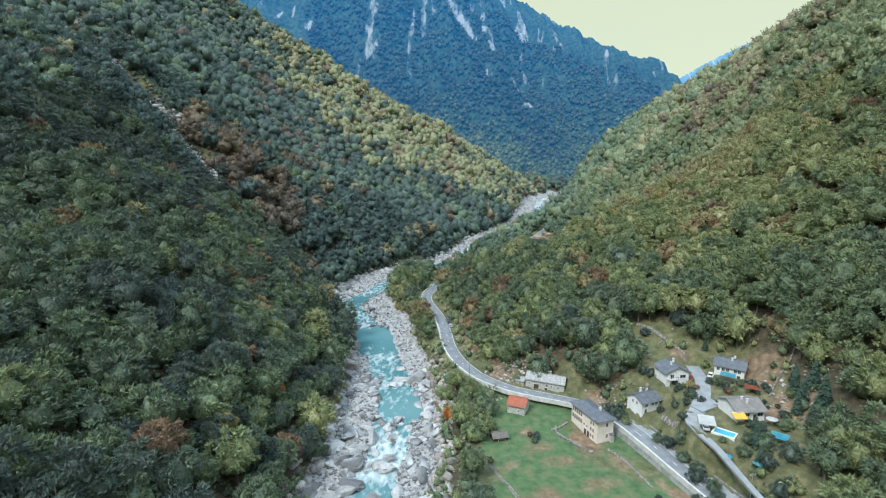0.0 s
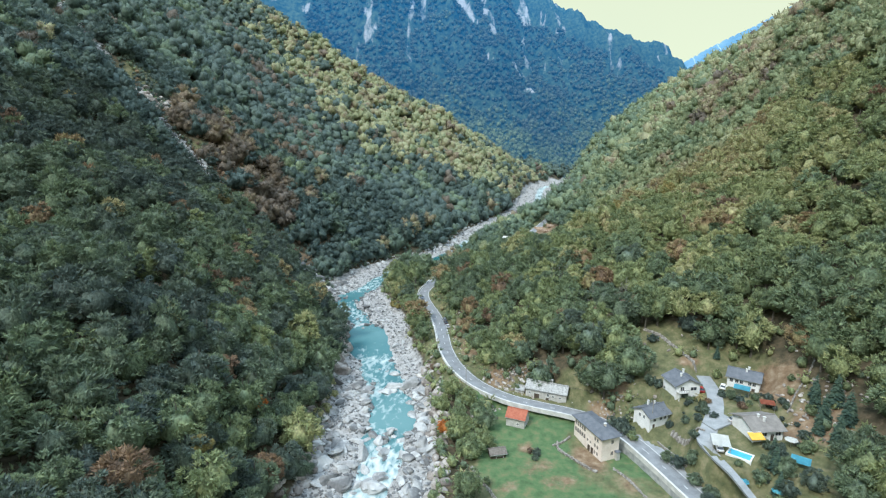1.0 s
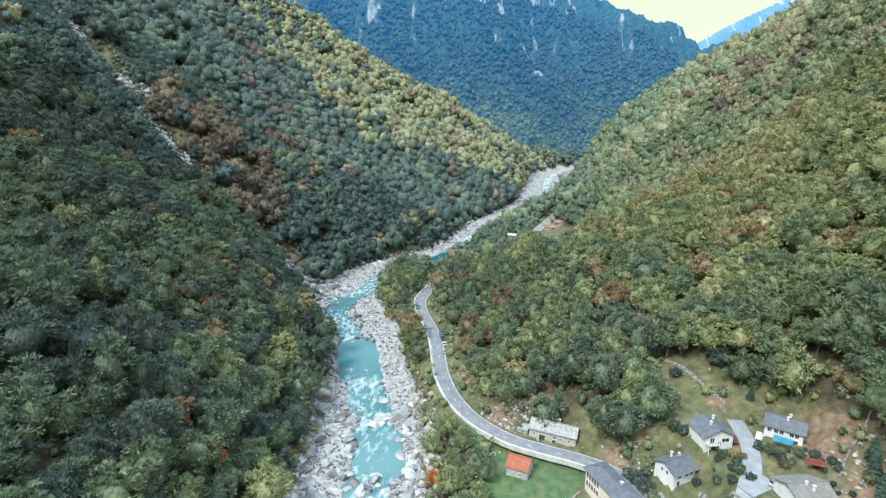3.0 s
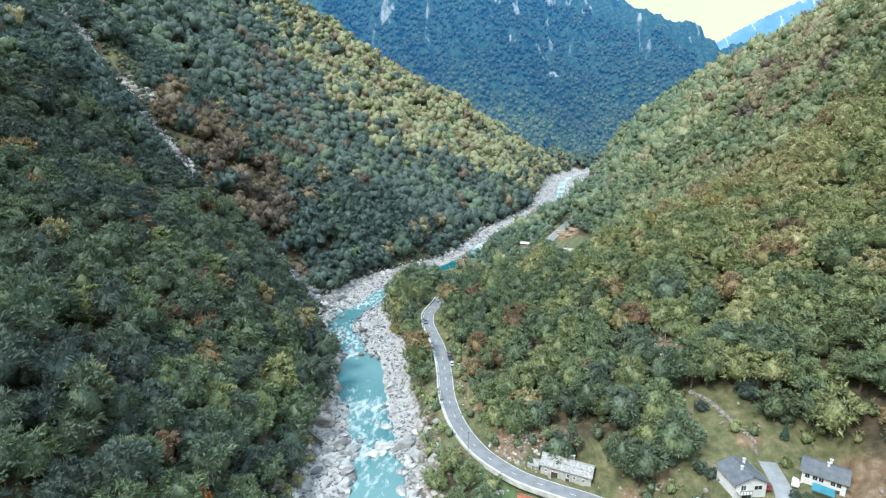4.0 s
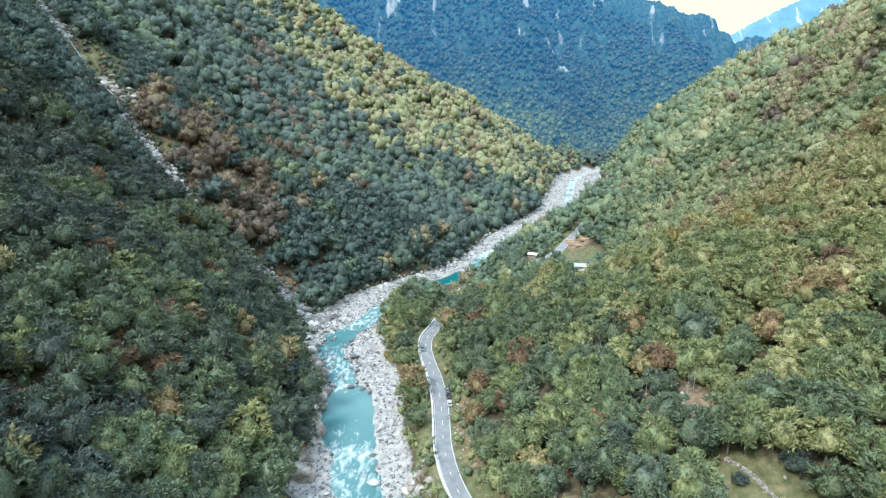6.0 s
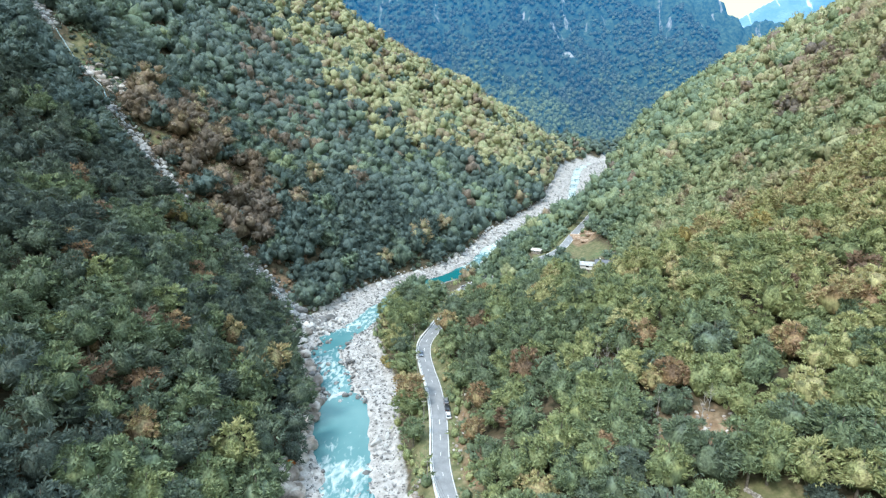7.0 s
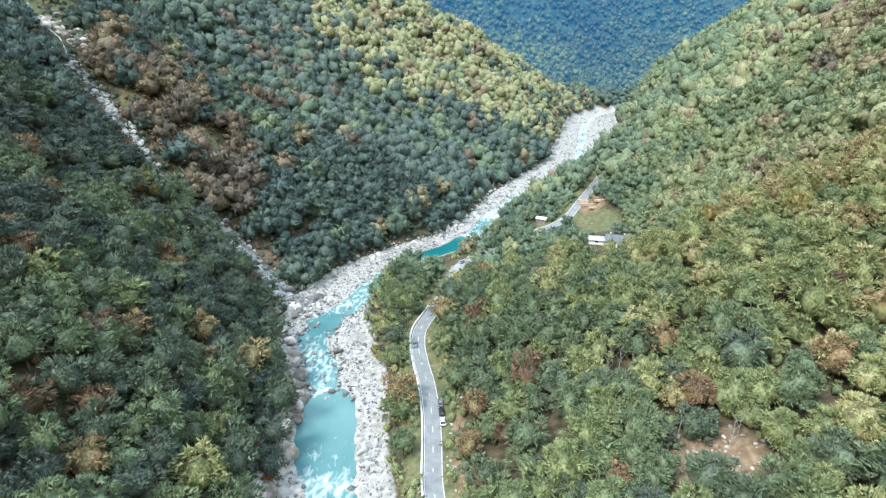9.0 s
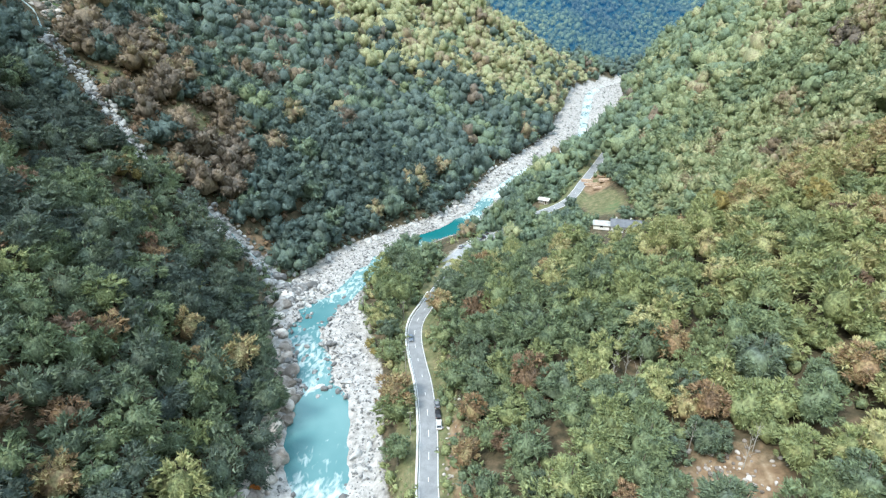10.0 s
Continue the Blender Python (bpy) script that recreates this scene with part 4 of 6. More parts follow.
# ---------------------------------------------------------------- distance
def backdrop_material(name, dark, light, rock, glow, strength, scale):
    """Woods and bare rock, as the mesh's own mask has them, with blue distance haze added as emission."""
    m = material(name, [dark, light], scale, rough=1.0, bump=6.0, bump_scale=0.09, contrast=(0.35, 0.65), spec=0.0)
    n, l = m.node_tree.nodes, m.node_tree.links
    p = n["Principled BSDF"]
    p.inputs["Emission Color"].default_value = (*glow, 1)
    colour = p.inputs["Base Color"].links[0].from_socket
    tc = n.new("ShaderNodeTexCoord")
    mp = n.new("ShaderNodeMapping")
    mp.inputs["Scale"].default_value = (0.075, 0.03, 0.022)
    mp.inputs["Rotation"].default_value = (0, radians(18), 0)
    l.new(tc.outputs["Object"], mp.inputs["Vector"])
    a = n.new("ShaderNodeTexNoise")
    a.inputs["Scale"].default_value, a.inputs["Detail"].default_value, a.inputs["Roughness"].default_value = 1.0, 7, 0.66
    l.new(mp.outputs[0], a.inputs["Vector"])
    att = n.new("ShaderNodeAttribute")
    att.attribute_name = "tint"
    both = n.new("ShaderNodeMath")
    l.new(a.outputs["Fac"], both.inputs[0])
    l.new(att.outputs["Fac"], both.inputs[1])
    mr = n.new("ShaderNodeMapRange")
    mr.inputs["From Min"].default_value, mr.inputs["From Max"].default_value = 0.92, 1.10
    l.new(both.outputs[0], mr.inputs["Value"])
    mx = n.new("ShaderNodeMix")
    mx.data_type = "RGBA"
    l.new(mr.outputs[0], mx.inputs[0])
    l.new(colour, mx.inputs[6])
    mx.inputs[7].default_value = (*rock, 1)
    l.new(mx.outputs[2], p.inputs["Base Color"])
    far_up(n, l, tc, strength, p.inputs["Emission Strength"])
    return m


def mountain_height(gx, gy, crest, foot, fall, amp):
    """From a foot line up to a crest line, then down behind it; gullies run down and to the right, between sharp ribs."""
    top_line, foot_line = curve_through(np.array(crest) * U, 20.0), curve_through(np.array(foot, float), 20.0)
    d, row = nearest(gx, gy, top_line)
    f, _ = nearest(gx, gy, foot_line)
    d, f, top = d.reshape(gx.shape), -f.reshape(gx.shape), row[:, 2].reshape(gx.shape)
    behind = d < 0
    d = np.abs(d)
    along, across = (gx * 0.80 + gy * 0.60), (gx * 0.60 - gy * 0.80)
    bend = 0.35 * fbm(gx / 240, gy / 240, 3, 3)
    ribs = 1 - 2 * np.abs(fbm(along / 210 + bend, across / 900, 71, 2)) - 0.9 * np.abs(fbm(along / 75 + bend * 2, across / 380, 72, 3))
    steps = smooth(0.05, 0.3, fbm(gx / 130, gy / 130, 55, 4)) * 40
    rise = np.clip(f, 0, None) / np.maximum(np.clip(f, 0, None) + d, 1)
    front = 6 + top * rise ** 1.08
    z = np.where(behind, top - fall * d, front)
    z = z + (amp * (ribs - 0.5) + steps) * smooth(0, 220, d) * smooth(60, 330, f) + amp * 0.22 * fbm(gx / 40, gy / 40, 90, 4) * smooth(0, 120, d) * smooth(20, 140, f) + 5.0 * fbm(gx / 15, gy / 15, 91, 2) * smooth(0, 60, f) * smooth(0, 260, d)
    return np.where(f < 0, -30, z)


def bare_rock(x, y, z, spots):
    """Cliffs: streaks that run down the slope, more of them higher up, and a few large faces."""
    v = smooth(0.12, 0.32, fbm(x / 26 + 0.5 * fbm(x / 90, y / 90, 7, 2), y / 130, 64, 4)) * smooth(90, 330, z) * 0.52
    for cx, cz, rx, rz, lean in spots:
        u, w = x - cx - lean * (z - cz), z - cz
        v = np.maximum(v, 0.64 * (1 - smooth(0.4, 1.35, np.hypot(u / rx, w / rz) + 0.5 * fbm(x / 25, z / 50, 31, 3))))
    return v


def build_massif(name, label, crest, foot, fall, x0, x1, y0, y1, step, mat, amp, spots=()):
    xs, ys = np.arange(x0, x1, step), np.arange(y0, y1, step)
    gx, gy = np.meshgrid(xs, ys)
    z = mountain_height(gx, gy, crest, foot, fall, amp)
    rock = bare_rock(gx, gy, z, spots)
    me = mesh_from(name, np.column_stack([gx.ravel(), gy.ravel(), z.ravel()]), grid_tris(len(xs), len(ys)), mat, rock.ravel())
    return tagged(new(name, me), label, "mountain", kind="structure")


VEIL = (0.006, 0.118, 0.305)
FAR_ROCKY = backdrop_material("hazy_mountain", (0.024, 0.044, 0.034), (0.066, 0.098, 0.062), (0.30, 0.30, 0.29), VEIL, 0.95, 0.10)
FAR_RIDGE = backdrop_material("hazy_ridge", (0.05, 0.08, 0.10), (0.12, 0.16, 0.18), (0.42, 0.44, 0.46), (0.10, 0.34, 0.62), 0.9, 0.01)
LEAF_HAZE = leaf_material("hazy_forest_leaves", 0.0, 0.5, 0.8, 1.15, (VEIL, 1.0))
MOUNTAIN = [(-1300, 1500, 1250), (-700, 1560, 1100), (-250, 1700, 900), (198, 1800, 560), (450, 2000, 485), (700, 2100, 395), (930, 2200, 295), (1150, 2350, 180)]
MOUNTAIN_FOOT = [(-1700, 1300), (-600, 1130), (-150, 1040), (120, 1030), (215, 1050), (300, 1110), (450, 1190), (800, 1330), (1300, 1540), (1800, 1700)]
CLIFFS = ((-79, 390, 9, 110, 0.06), (38, 460, 30, 62, -0.5), (72, 400, 12, 40, -0.4), (130, 367, 16, 34, -0.4), (109, 277, 10, 17, -0.4), (174, 250, 7, 34, -0.6), (199, 200, 15, 11, -0.6), (-410, 430, 10, 26, 0.0), (-334, 403, 9, 24, 0.0), (-378, 440, 8, 22, 0.0), (384, 290, 18, 9, -0.6), (300, 450, 14, 26, -0.5))
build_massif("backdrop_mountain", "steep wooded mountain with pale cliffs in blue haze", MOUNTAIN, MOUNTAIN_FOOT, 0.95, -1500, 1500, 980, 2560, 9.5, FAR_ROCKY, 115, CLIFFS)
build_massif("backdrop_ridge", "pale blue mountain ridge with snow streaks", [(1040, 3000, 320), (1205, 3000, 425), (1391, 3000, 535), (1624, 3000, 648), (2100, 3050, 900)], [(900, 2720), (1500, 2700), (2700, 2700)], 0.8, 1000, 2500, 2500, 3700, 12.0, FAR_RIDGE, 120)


def build_mountain_woods():
    """The lower mountain's woods, tree by tree, thinning out under the cliffs."""
    p = jittered(-420, 620, 1035, 1660, 9.2)
    x, y = p[:, 0], p[:, 1]
    z = mountain_height(x, y, MOUNTAIN, MOUNTAIN_FOOT, 0.95, 115)
    keep = (z > 2) & (z < 60 + 0.34 * y) & (bare_rock(x, y, z, CLIFFS) < 0.30) & (x < 0.62 * y - 150) & (x > -0.32 * y + 120)
    p, z = p[keep], z[keep]
    n = len(p)
    t = 0.13 + 0.32 * fbm(p[:, 0] / 110, p[:, 1] / 110, 15, 3) + RNG.normal(0, 0.05, n) + 0.26 * (1 - smooth(40, 260, z))
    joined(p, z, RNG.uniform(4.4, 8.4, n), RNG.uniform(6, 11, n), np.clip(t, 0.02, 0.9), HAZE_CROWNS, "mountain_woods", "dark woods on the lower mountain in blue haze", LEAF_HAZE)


HAZE_CROWNS = [crown_template(RNG, 0, 4, 16, 0.36, 0.74) for _ in range(8)]
build_mountain_woods()


# ---------------------------------------------------------------- stones
ROCKS = np.random.default_rng(11)


def stone_template(level, cuts):
    """A block broken off along a few planes, worn at the edges."""
    v, t = ico(level)
    v = v * ROCKS.uniform(0.9, 1.1, (len(v), 1))
    for _ in range(cuts):
        n = ROCKS.normal(size=3)
        n /= np.linalg.norm(n)
        d = ROCKS.uniform(0.45, 0.8)
        over = np.maximum(v @ n - d, 0)
        v = v - over[:, None] * n * 0.92
    return v * (ROCKS.uniform(0.85, 1.25), ROCKS.uniform(0.7, 1.0), ROCKS.uniform(0.5, 0.8)), t


BOULDERS = [stone_template(2, 7) for _ in range(9)]
STONES = [stone_template(1, 4) for _ in range(10)]
PEBBLES = [stone_template(0, 2) for _ in range(10)]


def scattered(name, label, category, at, radius, templates, mat, sink=0.3, tilt=0.35):
    """Many stones in one mesh, each half sunk into the ground."""
    z = ground(at[:, 0], at[:, 1])
    vs, ts, o = [], [], 0
    for i in range(len(at)):
        v, t = templates[ROCKS.integers(len(templates))]
        m = np.array(Euler((ROCKS.normal(0, tilt), ROCKS.normal(0, tilt), ROCKS.uniform(0, 6.28))).to_matrix())
        q = (v @ m.T) * radius[i] * ROCKS.uniform(0.8, 1.2, 3) + (at[i, 0], at[i, 1], z[i] + radius[i] * (0.5 - sink))
        vs.append(q)
        ts.append(t + o)
        o += len(v)
    ob = new(name, mesh_from(name, np.vstack(vs), np.vstack(ts), mat, smooth_shade=False))
    return tagged(ob, label, category, kind="stuff")


def in_bed(n, y0, y1, spread=1.05):
    """Places in the river bed, with the lateral place (-1 to 1) and the channel's."""
    line = RIVER[(RIVER[:, 1] > y0) & (RIVER[:, 1] < y1)]
    k = ROCKS.integers(len(line) - 1, size=n)
    f = ROCKS.uniform(0, 1, n)[:, None]
    row = line[k] * (1 - f) + line[k + 1] * f
    tang = line[k + 1, :2] - line[k, :2]
    tang /= np.linalg.norm(tang, axis=1)[:, None]
    lat = ROCKS.uniform(-spread, spread, n)
    p = row[:, :2] + np.column_stack([tang[:, 1], -tang[:, 0]]) * (lat * row[:, 2])[:, None]
    return p, lat, row[:, 3]


def in_pool(p, lat, ch):
    yu = p[:, 1] / U
    hit = np.zeros(len(p), bool)
    for y0, y1, wide, _ in POOLS:
        hit |= (yu > y0) & (yu < y1) & (np.abs(lat - ch) < wide)
    return hit


def build_stones():
    meshes = [mesh_from("boulder", v, t, ROCK, smooth_shade=False) for v, t in BOULDERS]
    p, lat, ch = in_bed(760, 112, 330)
    ok = ~in_pool(p, lat, ch)
    p, lat = p[ok], lat[ok]
    keep = ROCKS.uniform(0, 1, len(p)) < np.where(p[:, 1] < 225, 1.0, 0.20)
    p = p[keep][:290]
    z = ground(p[:, 0], p[:, 1])
    for i in range(len(p)):
        r = (ROCKS.uniform(0.8, 1.8) + ROCKS.uniform(0, 1) ** 2.0 * 2.6) if p[i, 1] < 220 else ROCKS.uniform(0.5, 1.1) + ROCKS.uniform(0, 1) ** 4 * 1.4
        b = new("boulder", meshes[ROCKS.integers(len(meshes))])
        b.location = (p[i, 0], p[i, 1], max(z[i], bed_level(p[i, 1]) - 0.7) + 0.12 * r)
        b.rotation_euler = (ROCKS.normal(0, 0.25), ROCKS.normal(0, 0.25), ROCKS.uniform(0, 6.28))
        b.scale = (r * ROCKS.uniform(0.9, 1.3), r, r * ROCKS.uniform(0.8, 1.1))
        tagged(b, "pale grey water-worn boulder in the river bed", "boulder", "boulders in the river")
    p, lat, ch = in_bed(13000, 100, 440, 1.08)
    rad = 0.15 + ROCKS.exponential(0.17, len(p)) + 0.10 * (p[:, 1] < 215)
    inside = (np.abs(lat - ch) < 0.30) & (ROCKS.uniform(0, 1, len(p)) < 0.6)
    ok = ~in_pool(p, lat, ch) & ~inside & ~((lat < -0.78) & (p[:, 1] > 225) & (p[:, 1] < 345))
    scattered("river_stones", "pale stones and cobbles filling the river bed", "stones", p[ok], np.minimum(rad[ok], 1.6), PEBBLES, ROCK)
    p, lat, ch = in_bed(2600, -80, 100, 1.05)
    ok = np.abs(lat - ch) > 0.3
    scattered("river_stones_downstream", "pale stones along the river further down", "stones", p[ok], 0.3 + ROCKS.exponential(0.4, ok.sum()), PEBBLES, ROCK)
    p, lat, ch = in_bed(4200, 440, 1120, 1.15)
    scattered("river_stones_upstream", "white stones along the river further up", "stones", p, ROCKS.uniform(0.4, 1.3, len(p)), PEBBLES, ROCK)
    p, lat, ch = in_bed(620, 248, 345, 1.0)
    ok = (np.abs(lat - ch) < 0.55) & ~in_pool(p, lat, ch)
    z_up = 0.15 + ROCKS.uniform(0, 1, ok.sum()) ** 4 * 1.1
    scattered("rapids_stones", "pale stones standing out of the rapids", "stones", p[ok], z_up + 0.25, STONES, ROCK, -0.45, 0.3)
    # ledges along the banks
    p, lat, ch = in_bed(2600, 215, 640, 1.3)
    high = ((lat < -0.85) & (p[:, 1] > 350)) | ((lat > 1.0) & (p[:, 1] > 430))
    scattered("upper_bank_rocks", "pale rocks along the upper river bank", "rocks", p[high], 0.5 + ROCKS.uniform(0, 1, high.sum()) ** 3 * 1.8, STONES, ROCK, 0.35, 0.25)
    ok = (lat < -0.80) & (p[:, 1] > 228) & (p[:, 1] <= 350)
    scattered("bank_rocks", "weathered grey rock ledges along the river bank", "rocks", p[ok], 0.8 + ROCKS.uniform(0, 1, ok.sum()) ** 2 * 3.4, STONES, CLIFF, 0.35, 0.2)
    p, lat, ch = in_bed(900, 112, 235, 1.35)
    ok = np.abs(lat) > 0.95
    scattered("shore_blocks", "grey blocks fallen along the shore", "rocks", p[ok], ROCKS.uniform(0.8, 2.2, ok.sum()), STONES, CLIFF, 0.3, 0.3)
    k = ROCKS.integers(len(GULLY), size=2600)
    k = k[(vnoise(k * 0.16, k * 0.0, 9) > 0.0) & ((GULLY[k, 0] > -116) | (GULLY[k, 0] < -140))]
    p = GULLY[k, :2] + ROCKS.normal(0, 1, (len(k), 2)) * np.where(GULLY[k, 0] > -116, 3.6, 2.3)[:, None]
    scattered("gully_rocks", "pale wet rocks in a steep stream gully", "rocks", p, 0.35 + ROCKS.uniform(0, 1, len(k)) ** 3 * 1.9, PEBBLES, ROCK, 0.25, 0.45)
    p = ROCKS.normal((-74, 355), (8, 3.2), (90, 2))
    scattered("gully_mouth_rocks", "pale rock ledges at the mouth of the gully", "rocks", p, 0.8 + ROCKS.uniform(0, 1, len(p)) ** 2 * 2.6, STONES, ROCK, 0.3, 0.3)
    ln = np.column_stack([GULLY[:, :2], ground(GULLY[:, 0], GULLY[:, 1])])
    ln[:, :2] += 0.9 * np.column_stack([fbm(ln[:, 0] / 6, ln[:, 1] / 6, 17, 2), fbm(ln[:, 0] / 6, ln[:, 1] / 6, 18, 2)])
    v, tr = ribbon(ln, -0.35, 0.35, 0.3, 0.5)
    me = mesh_from("stream", v, tr, water_material(), np.full(len(v), 0.22))
    me.attributes.new("deep", "FLOAT", "POINT").data.foreach_set("value", np.zeros(len(v), np.float32))
    tagged(new("stream", me), "white stream tumbling down a rocky gully", "stream", kind="structure")
    p = ROCKS.normal((-206, 420), (7, 3.5), (70, 2))
    scattered("slope_rocks", "grey rock outcrop in steep grass", "rocks", p, ROCKS.uniform(0.8, 3.0, len(p)), STONES, CLIFF, 0.35, 0.2)
    p = np.vstack([ROCKS.normal((34, 238), (4, 4), (40, 2)), ROCKS.normal((27, 204), (5, 4.5), (330, 2)), ROCKS.normal((16, 191), (3, 4), (60, 2)), ROCKS.normal((55, 187), (4, 3), (36, 2)), ROCKS.normal((110, 158), (5, 7), (120, 2)), ROCKS.normal((71, 232), (7, 4), (110, 2)),
                   ROCKS.normal((64, 182), (3, 4), (40, 2)), ROCKS.normal((8, 250), (1.2, 16), (70, 2)), ROCKS.normal((83, 200), (10, 3), (22, 2))])
    side, _ = nearest(p[:, 0], p[:, 1], ROAD)
    p = p[np.abs(side) > ROAD_HALF + 1.2]
    scattered("rubble", "loose grey rubble on bare earth", "rubble", p, ROCKS.uniform(0.2, 0.75, len(p)), STONES, CLIFF)


build_stones()


# ---------------------------------------------------------------- things: helpers
def part(name, bm, mat, parent=None, label=""):
    """Links a bmesh as one mesh object under a thing or a part."""
    me = bpy.data.meshes.new(name)
    bmesh.ops.recalc_face_normals(bm, faces=bm.faces)
    bm.to_mesh(me)
    bm.free()
    me.materials.append(mat)
    ob = new(name, me)
    if parent:
        ob.parent = parent
    return tagged(ob, label)


def add_box(bm, cx, cy, cz, sx, sy, sz, bevel=0.0):
    m = Matrix.Translation((cx, cy, cz)) @ Matrix.Diagonal((sx, sy, sz, 1))
    r = bmesh.ops.create_cube(bm, size=1.0, matrix=m)
    if bevel:
        edges = {e for v in r["verts"] for e in v.link_edges}
        bmesh.ops.bevel(bm, geom=list(edges), offset=bevel, segments=1, affect="EDGES")
    return bm


def box(*boxes, bevel=0.0):
    bm = bmesh.new()
    for b in boxes:
        add_box(bm, *b, bevel=bevel)
    return bm


def prism(profile, lo, hi, axis="x"):
    """A profile of (a, z) carried along an axis."""
    bm = bmesh.new()
    ends = []
    for u in (lo, hi):
        ends.append([bm.verts.new((u, a, z) if axis == "x" else (a, u, z)) for a, z in profile])
    n = len(profile)
    bm.faces.new(ends[0])
    bm.faces.new(ends[1][::-1])
    for i in range(n):
        j = (i + 1) % n
        bm.faces.new((ends[0][i], ends[0][j], ends[1][j], ends[1][i]))
    return bm


def rod(a, b, r, sides=8, r2=None):
    bm = bmesh.new()
    a, b = Vector(a), Vector(b)
    m = Matrix.Translation((a + b) / 2) @ (b - a).to_track_quat("Z", "Y").to_matrix().to_4x4()
    bmesh.ops.create_cone(bm, cap_ends=True, segments=sides, radius1=r, radius2=r if r2 is None else r2, depth=(b - a).length, matrix=m)
    return bm


def thing(name, x, y, z, turn, label, category, group=""):
    root = new(name)
    root.matrix_basis = pose(x, y, z, 0, 0, turn)
    return tagged(root, label, category, group)


WHITE_WALL = material("white_render", [(0.70, 0.70, 0.69), (0.84, 0.84, 0.83)], 0.5, rough=0.9, bump=0.01, bump_scale=8)
CREAM_WALL = material("cream_render", [(0.68, 0.585, 0.51), (0.78, 0.69, 0.62), (0.84, 0.76, 0.70)], 0.35, rough=0.92, bump=0.015, bump_scale=6)
STONE_WALL = material("dry_stone", [(0.15, 0.135, 0.115), (0.25, 0.23, 0.205), (0.37, 0.345, 0.315)], 1.6, rough=0.95, bump=0.08, bump_scale=3.5, island=0.3)
PALE_STONE = material("limewashed_stone", [(0.36, 0.35, 0.33), (0.56, 0.55, 0.52)], 1.1, rough=0.95, bump=0.05, bump_scale=3.5)
SLATE = material("dark_roofing", [(0.10, 0.11, 0.125), (0.16, 0.17, 0.19)], 0.7, rough=0.7, bump=0.02, bump_scale=5)
STONE_ROOF = material("stone_slab_roof", [(0.22, 0.22, 0.21), (0.36, 0.36, 0.35), (0.50, 0.50, 0.48)], 1.8, rough=0.9, bump=0.07, bump_scale=3)
BROWN_ROOF = material("weathered_roofing", [(0.18, 0.165, 0.15), (0.26, 0.24, 0.22)], 0.8, rough=0.85, bump=0.02, bump_scale=5)
RED_TILE = material("red_roof_tiles", [(0.30, 0.085, 0.05), (0.42, 0.15, 0.09)], 1.5, rough=0.8, bump=0.03, bump_scale=6)
DARK_WOOD = material("dark_wood", [(0.05, 0.038, 0.03), (0.11, 0.085, 0.065)], 2.0, rough=0.8)
GREY_WOOD = material("grey_wood", [(0.22, 0.20, 0.18), (0.36, 0.33, 0.30)], 2.0, rough=0.9)
SHED_BOARDS = material("weathered_brown_boards", [(0.11, 0.095, 0.08), (0.22, 0.195, 0.17)], 2.0, rough=0.9)
GLASS = material("window_glass", [(0.02, 0.025, 0.03), (0.05, 0.06, 0.07)], 0.8, rough=0.12, spec=0.5)
METAL = material("zinc", [(0.5, 0.5, 0.5), (0.62, 0.62, 0.62)], 2.0, rough=0.4, metal=0.8)
POOL_BLUE = material("pool_water", [(0.07, 0.36, 0.52), (0.12, 0.46, 0.60)], 0.6, rough=0.1)
TARP_BLUE = material("turquoise_tarpaulin", [(0.10, 0.40, 0.52), (0.16, 0.50, 0.60)], 0.7, rough=0.6)
TARP_WHITE = material("white_canvas", [(0.70, 0.70, 0.66), (0.80, 0.80, 0.76)], 0.6, rough=0.8)
YELLOW_CLOTH = material("yellow_awning_cloth", [(0.66, 0.36, 0.05), (0.76, 0.46, 0.08)], 1.0, rough=0.8)
RUBBER = material("rubber", [(0.02, 0.02, 0.02), (0.04, 0.04, 0.04)], 3.0, rough=0.8)
HEDGE = leaf_material("shrub_leaves", 0.22, 5.0)

WINDOW_MESHES = {}


def window(parent, face, u, z, w, h, size, frame_mat=None, door=False):
    """A window or a door in a wall of a house of that size (length, depth), seen from outside."""
    L, W = size
    m = {"front": pose(u, -W / 2, z), "back": pose(u, W / 2, z, 0, 0, 180), "left": pose(-L / 2, u, z, 0, 0, -90), "right": pose(L / 2, u, z, 0, 0, 90)}[face]
    key = (w, h, door, frame_mat.name if frame_mat else "")
    mat = frame_mat or WHITE_WALL
    if key not in WINDOW_MESHES:
        f = box((-w / 2 - 0.05, -0.03, h / 2, 0.10, 0.10, h + 0.2), (w / 2 + 0.05, -0.03, h / 2, 0.10, 0.10, h + 0.2), (0, -0.03, h + 0.05, w, 0.10, 0.10), (0, -0.05, -0.05, w, 0.16, 0.10))
        if not door:
            add_box(f, 0, -0.02, h / 2, 0.06, 0.08, h)
        fo = part("window_frame" if not door else "door_frame", f, mat)
        po = part("pane" if not door else "door_leaf", box((0, 0.0, h / 2, w, 0.05, h)), GLASS if not door else DARK_WOOD)
        WINDOW_MESHES[key] = (fo.data, po.data)
        bpy.data.objects.remove(fo)
        bpy.data.objects.remove(po)
    f, q = WINDOW_MESHES[key]
    a = new("window" if not door else "door", f)
    a.parent = parent
    a.matrix_basis = m
    b = new("pane" if not door else "door_leaf", q)
    b.parent = a
    return a


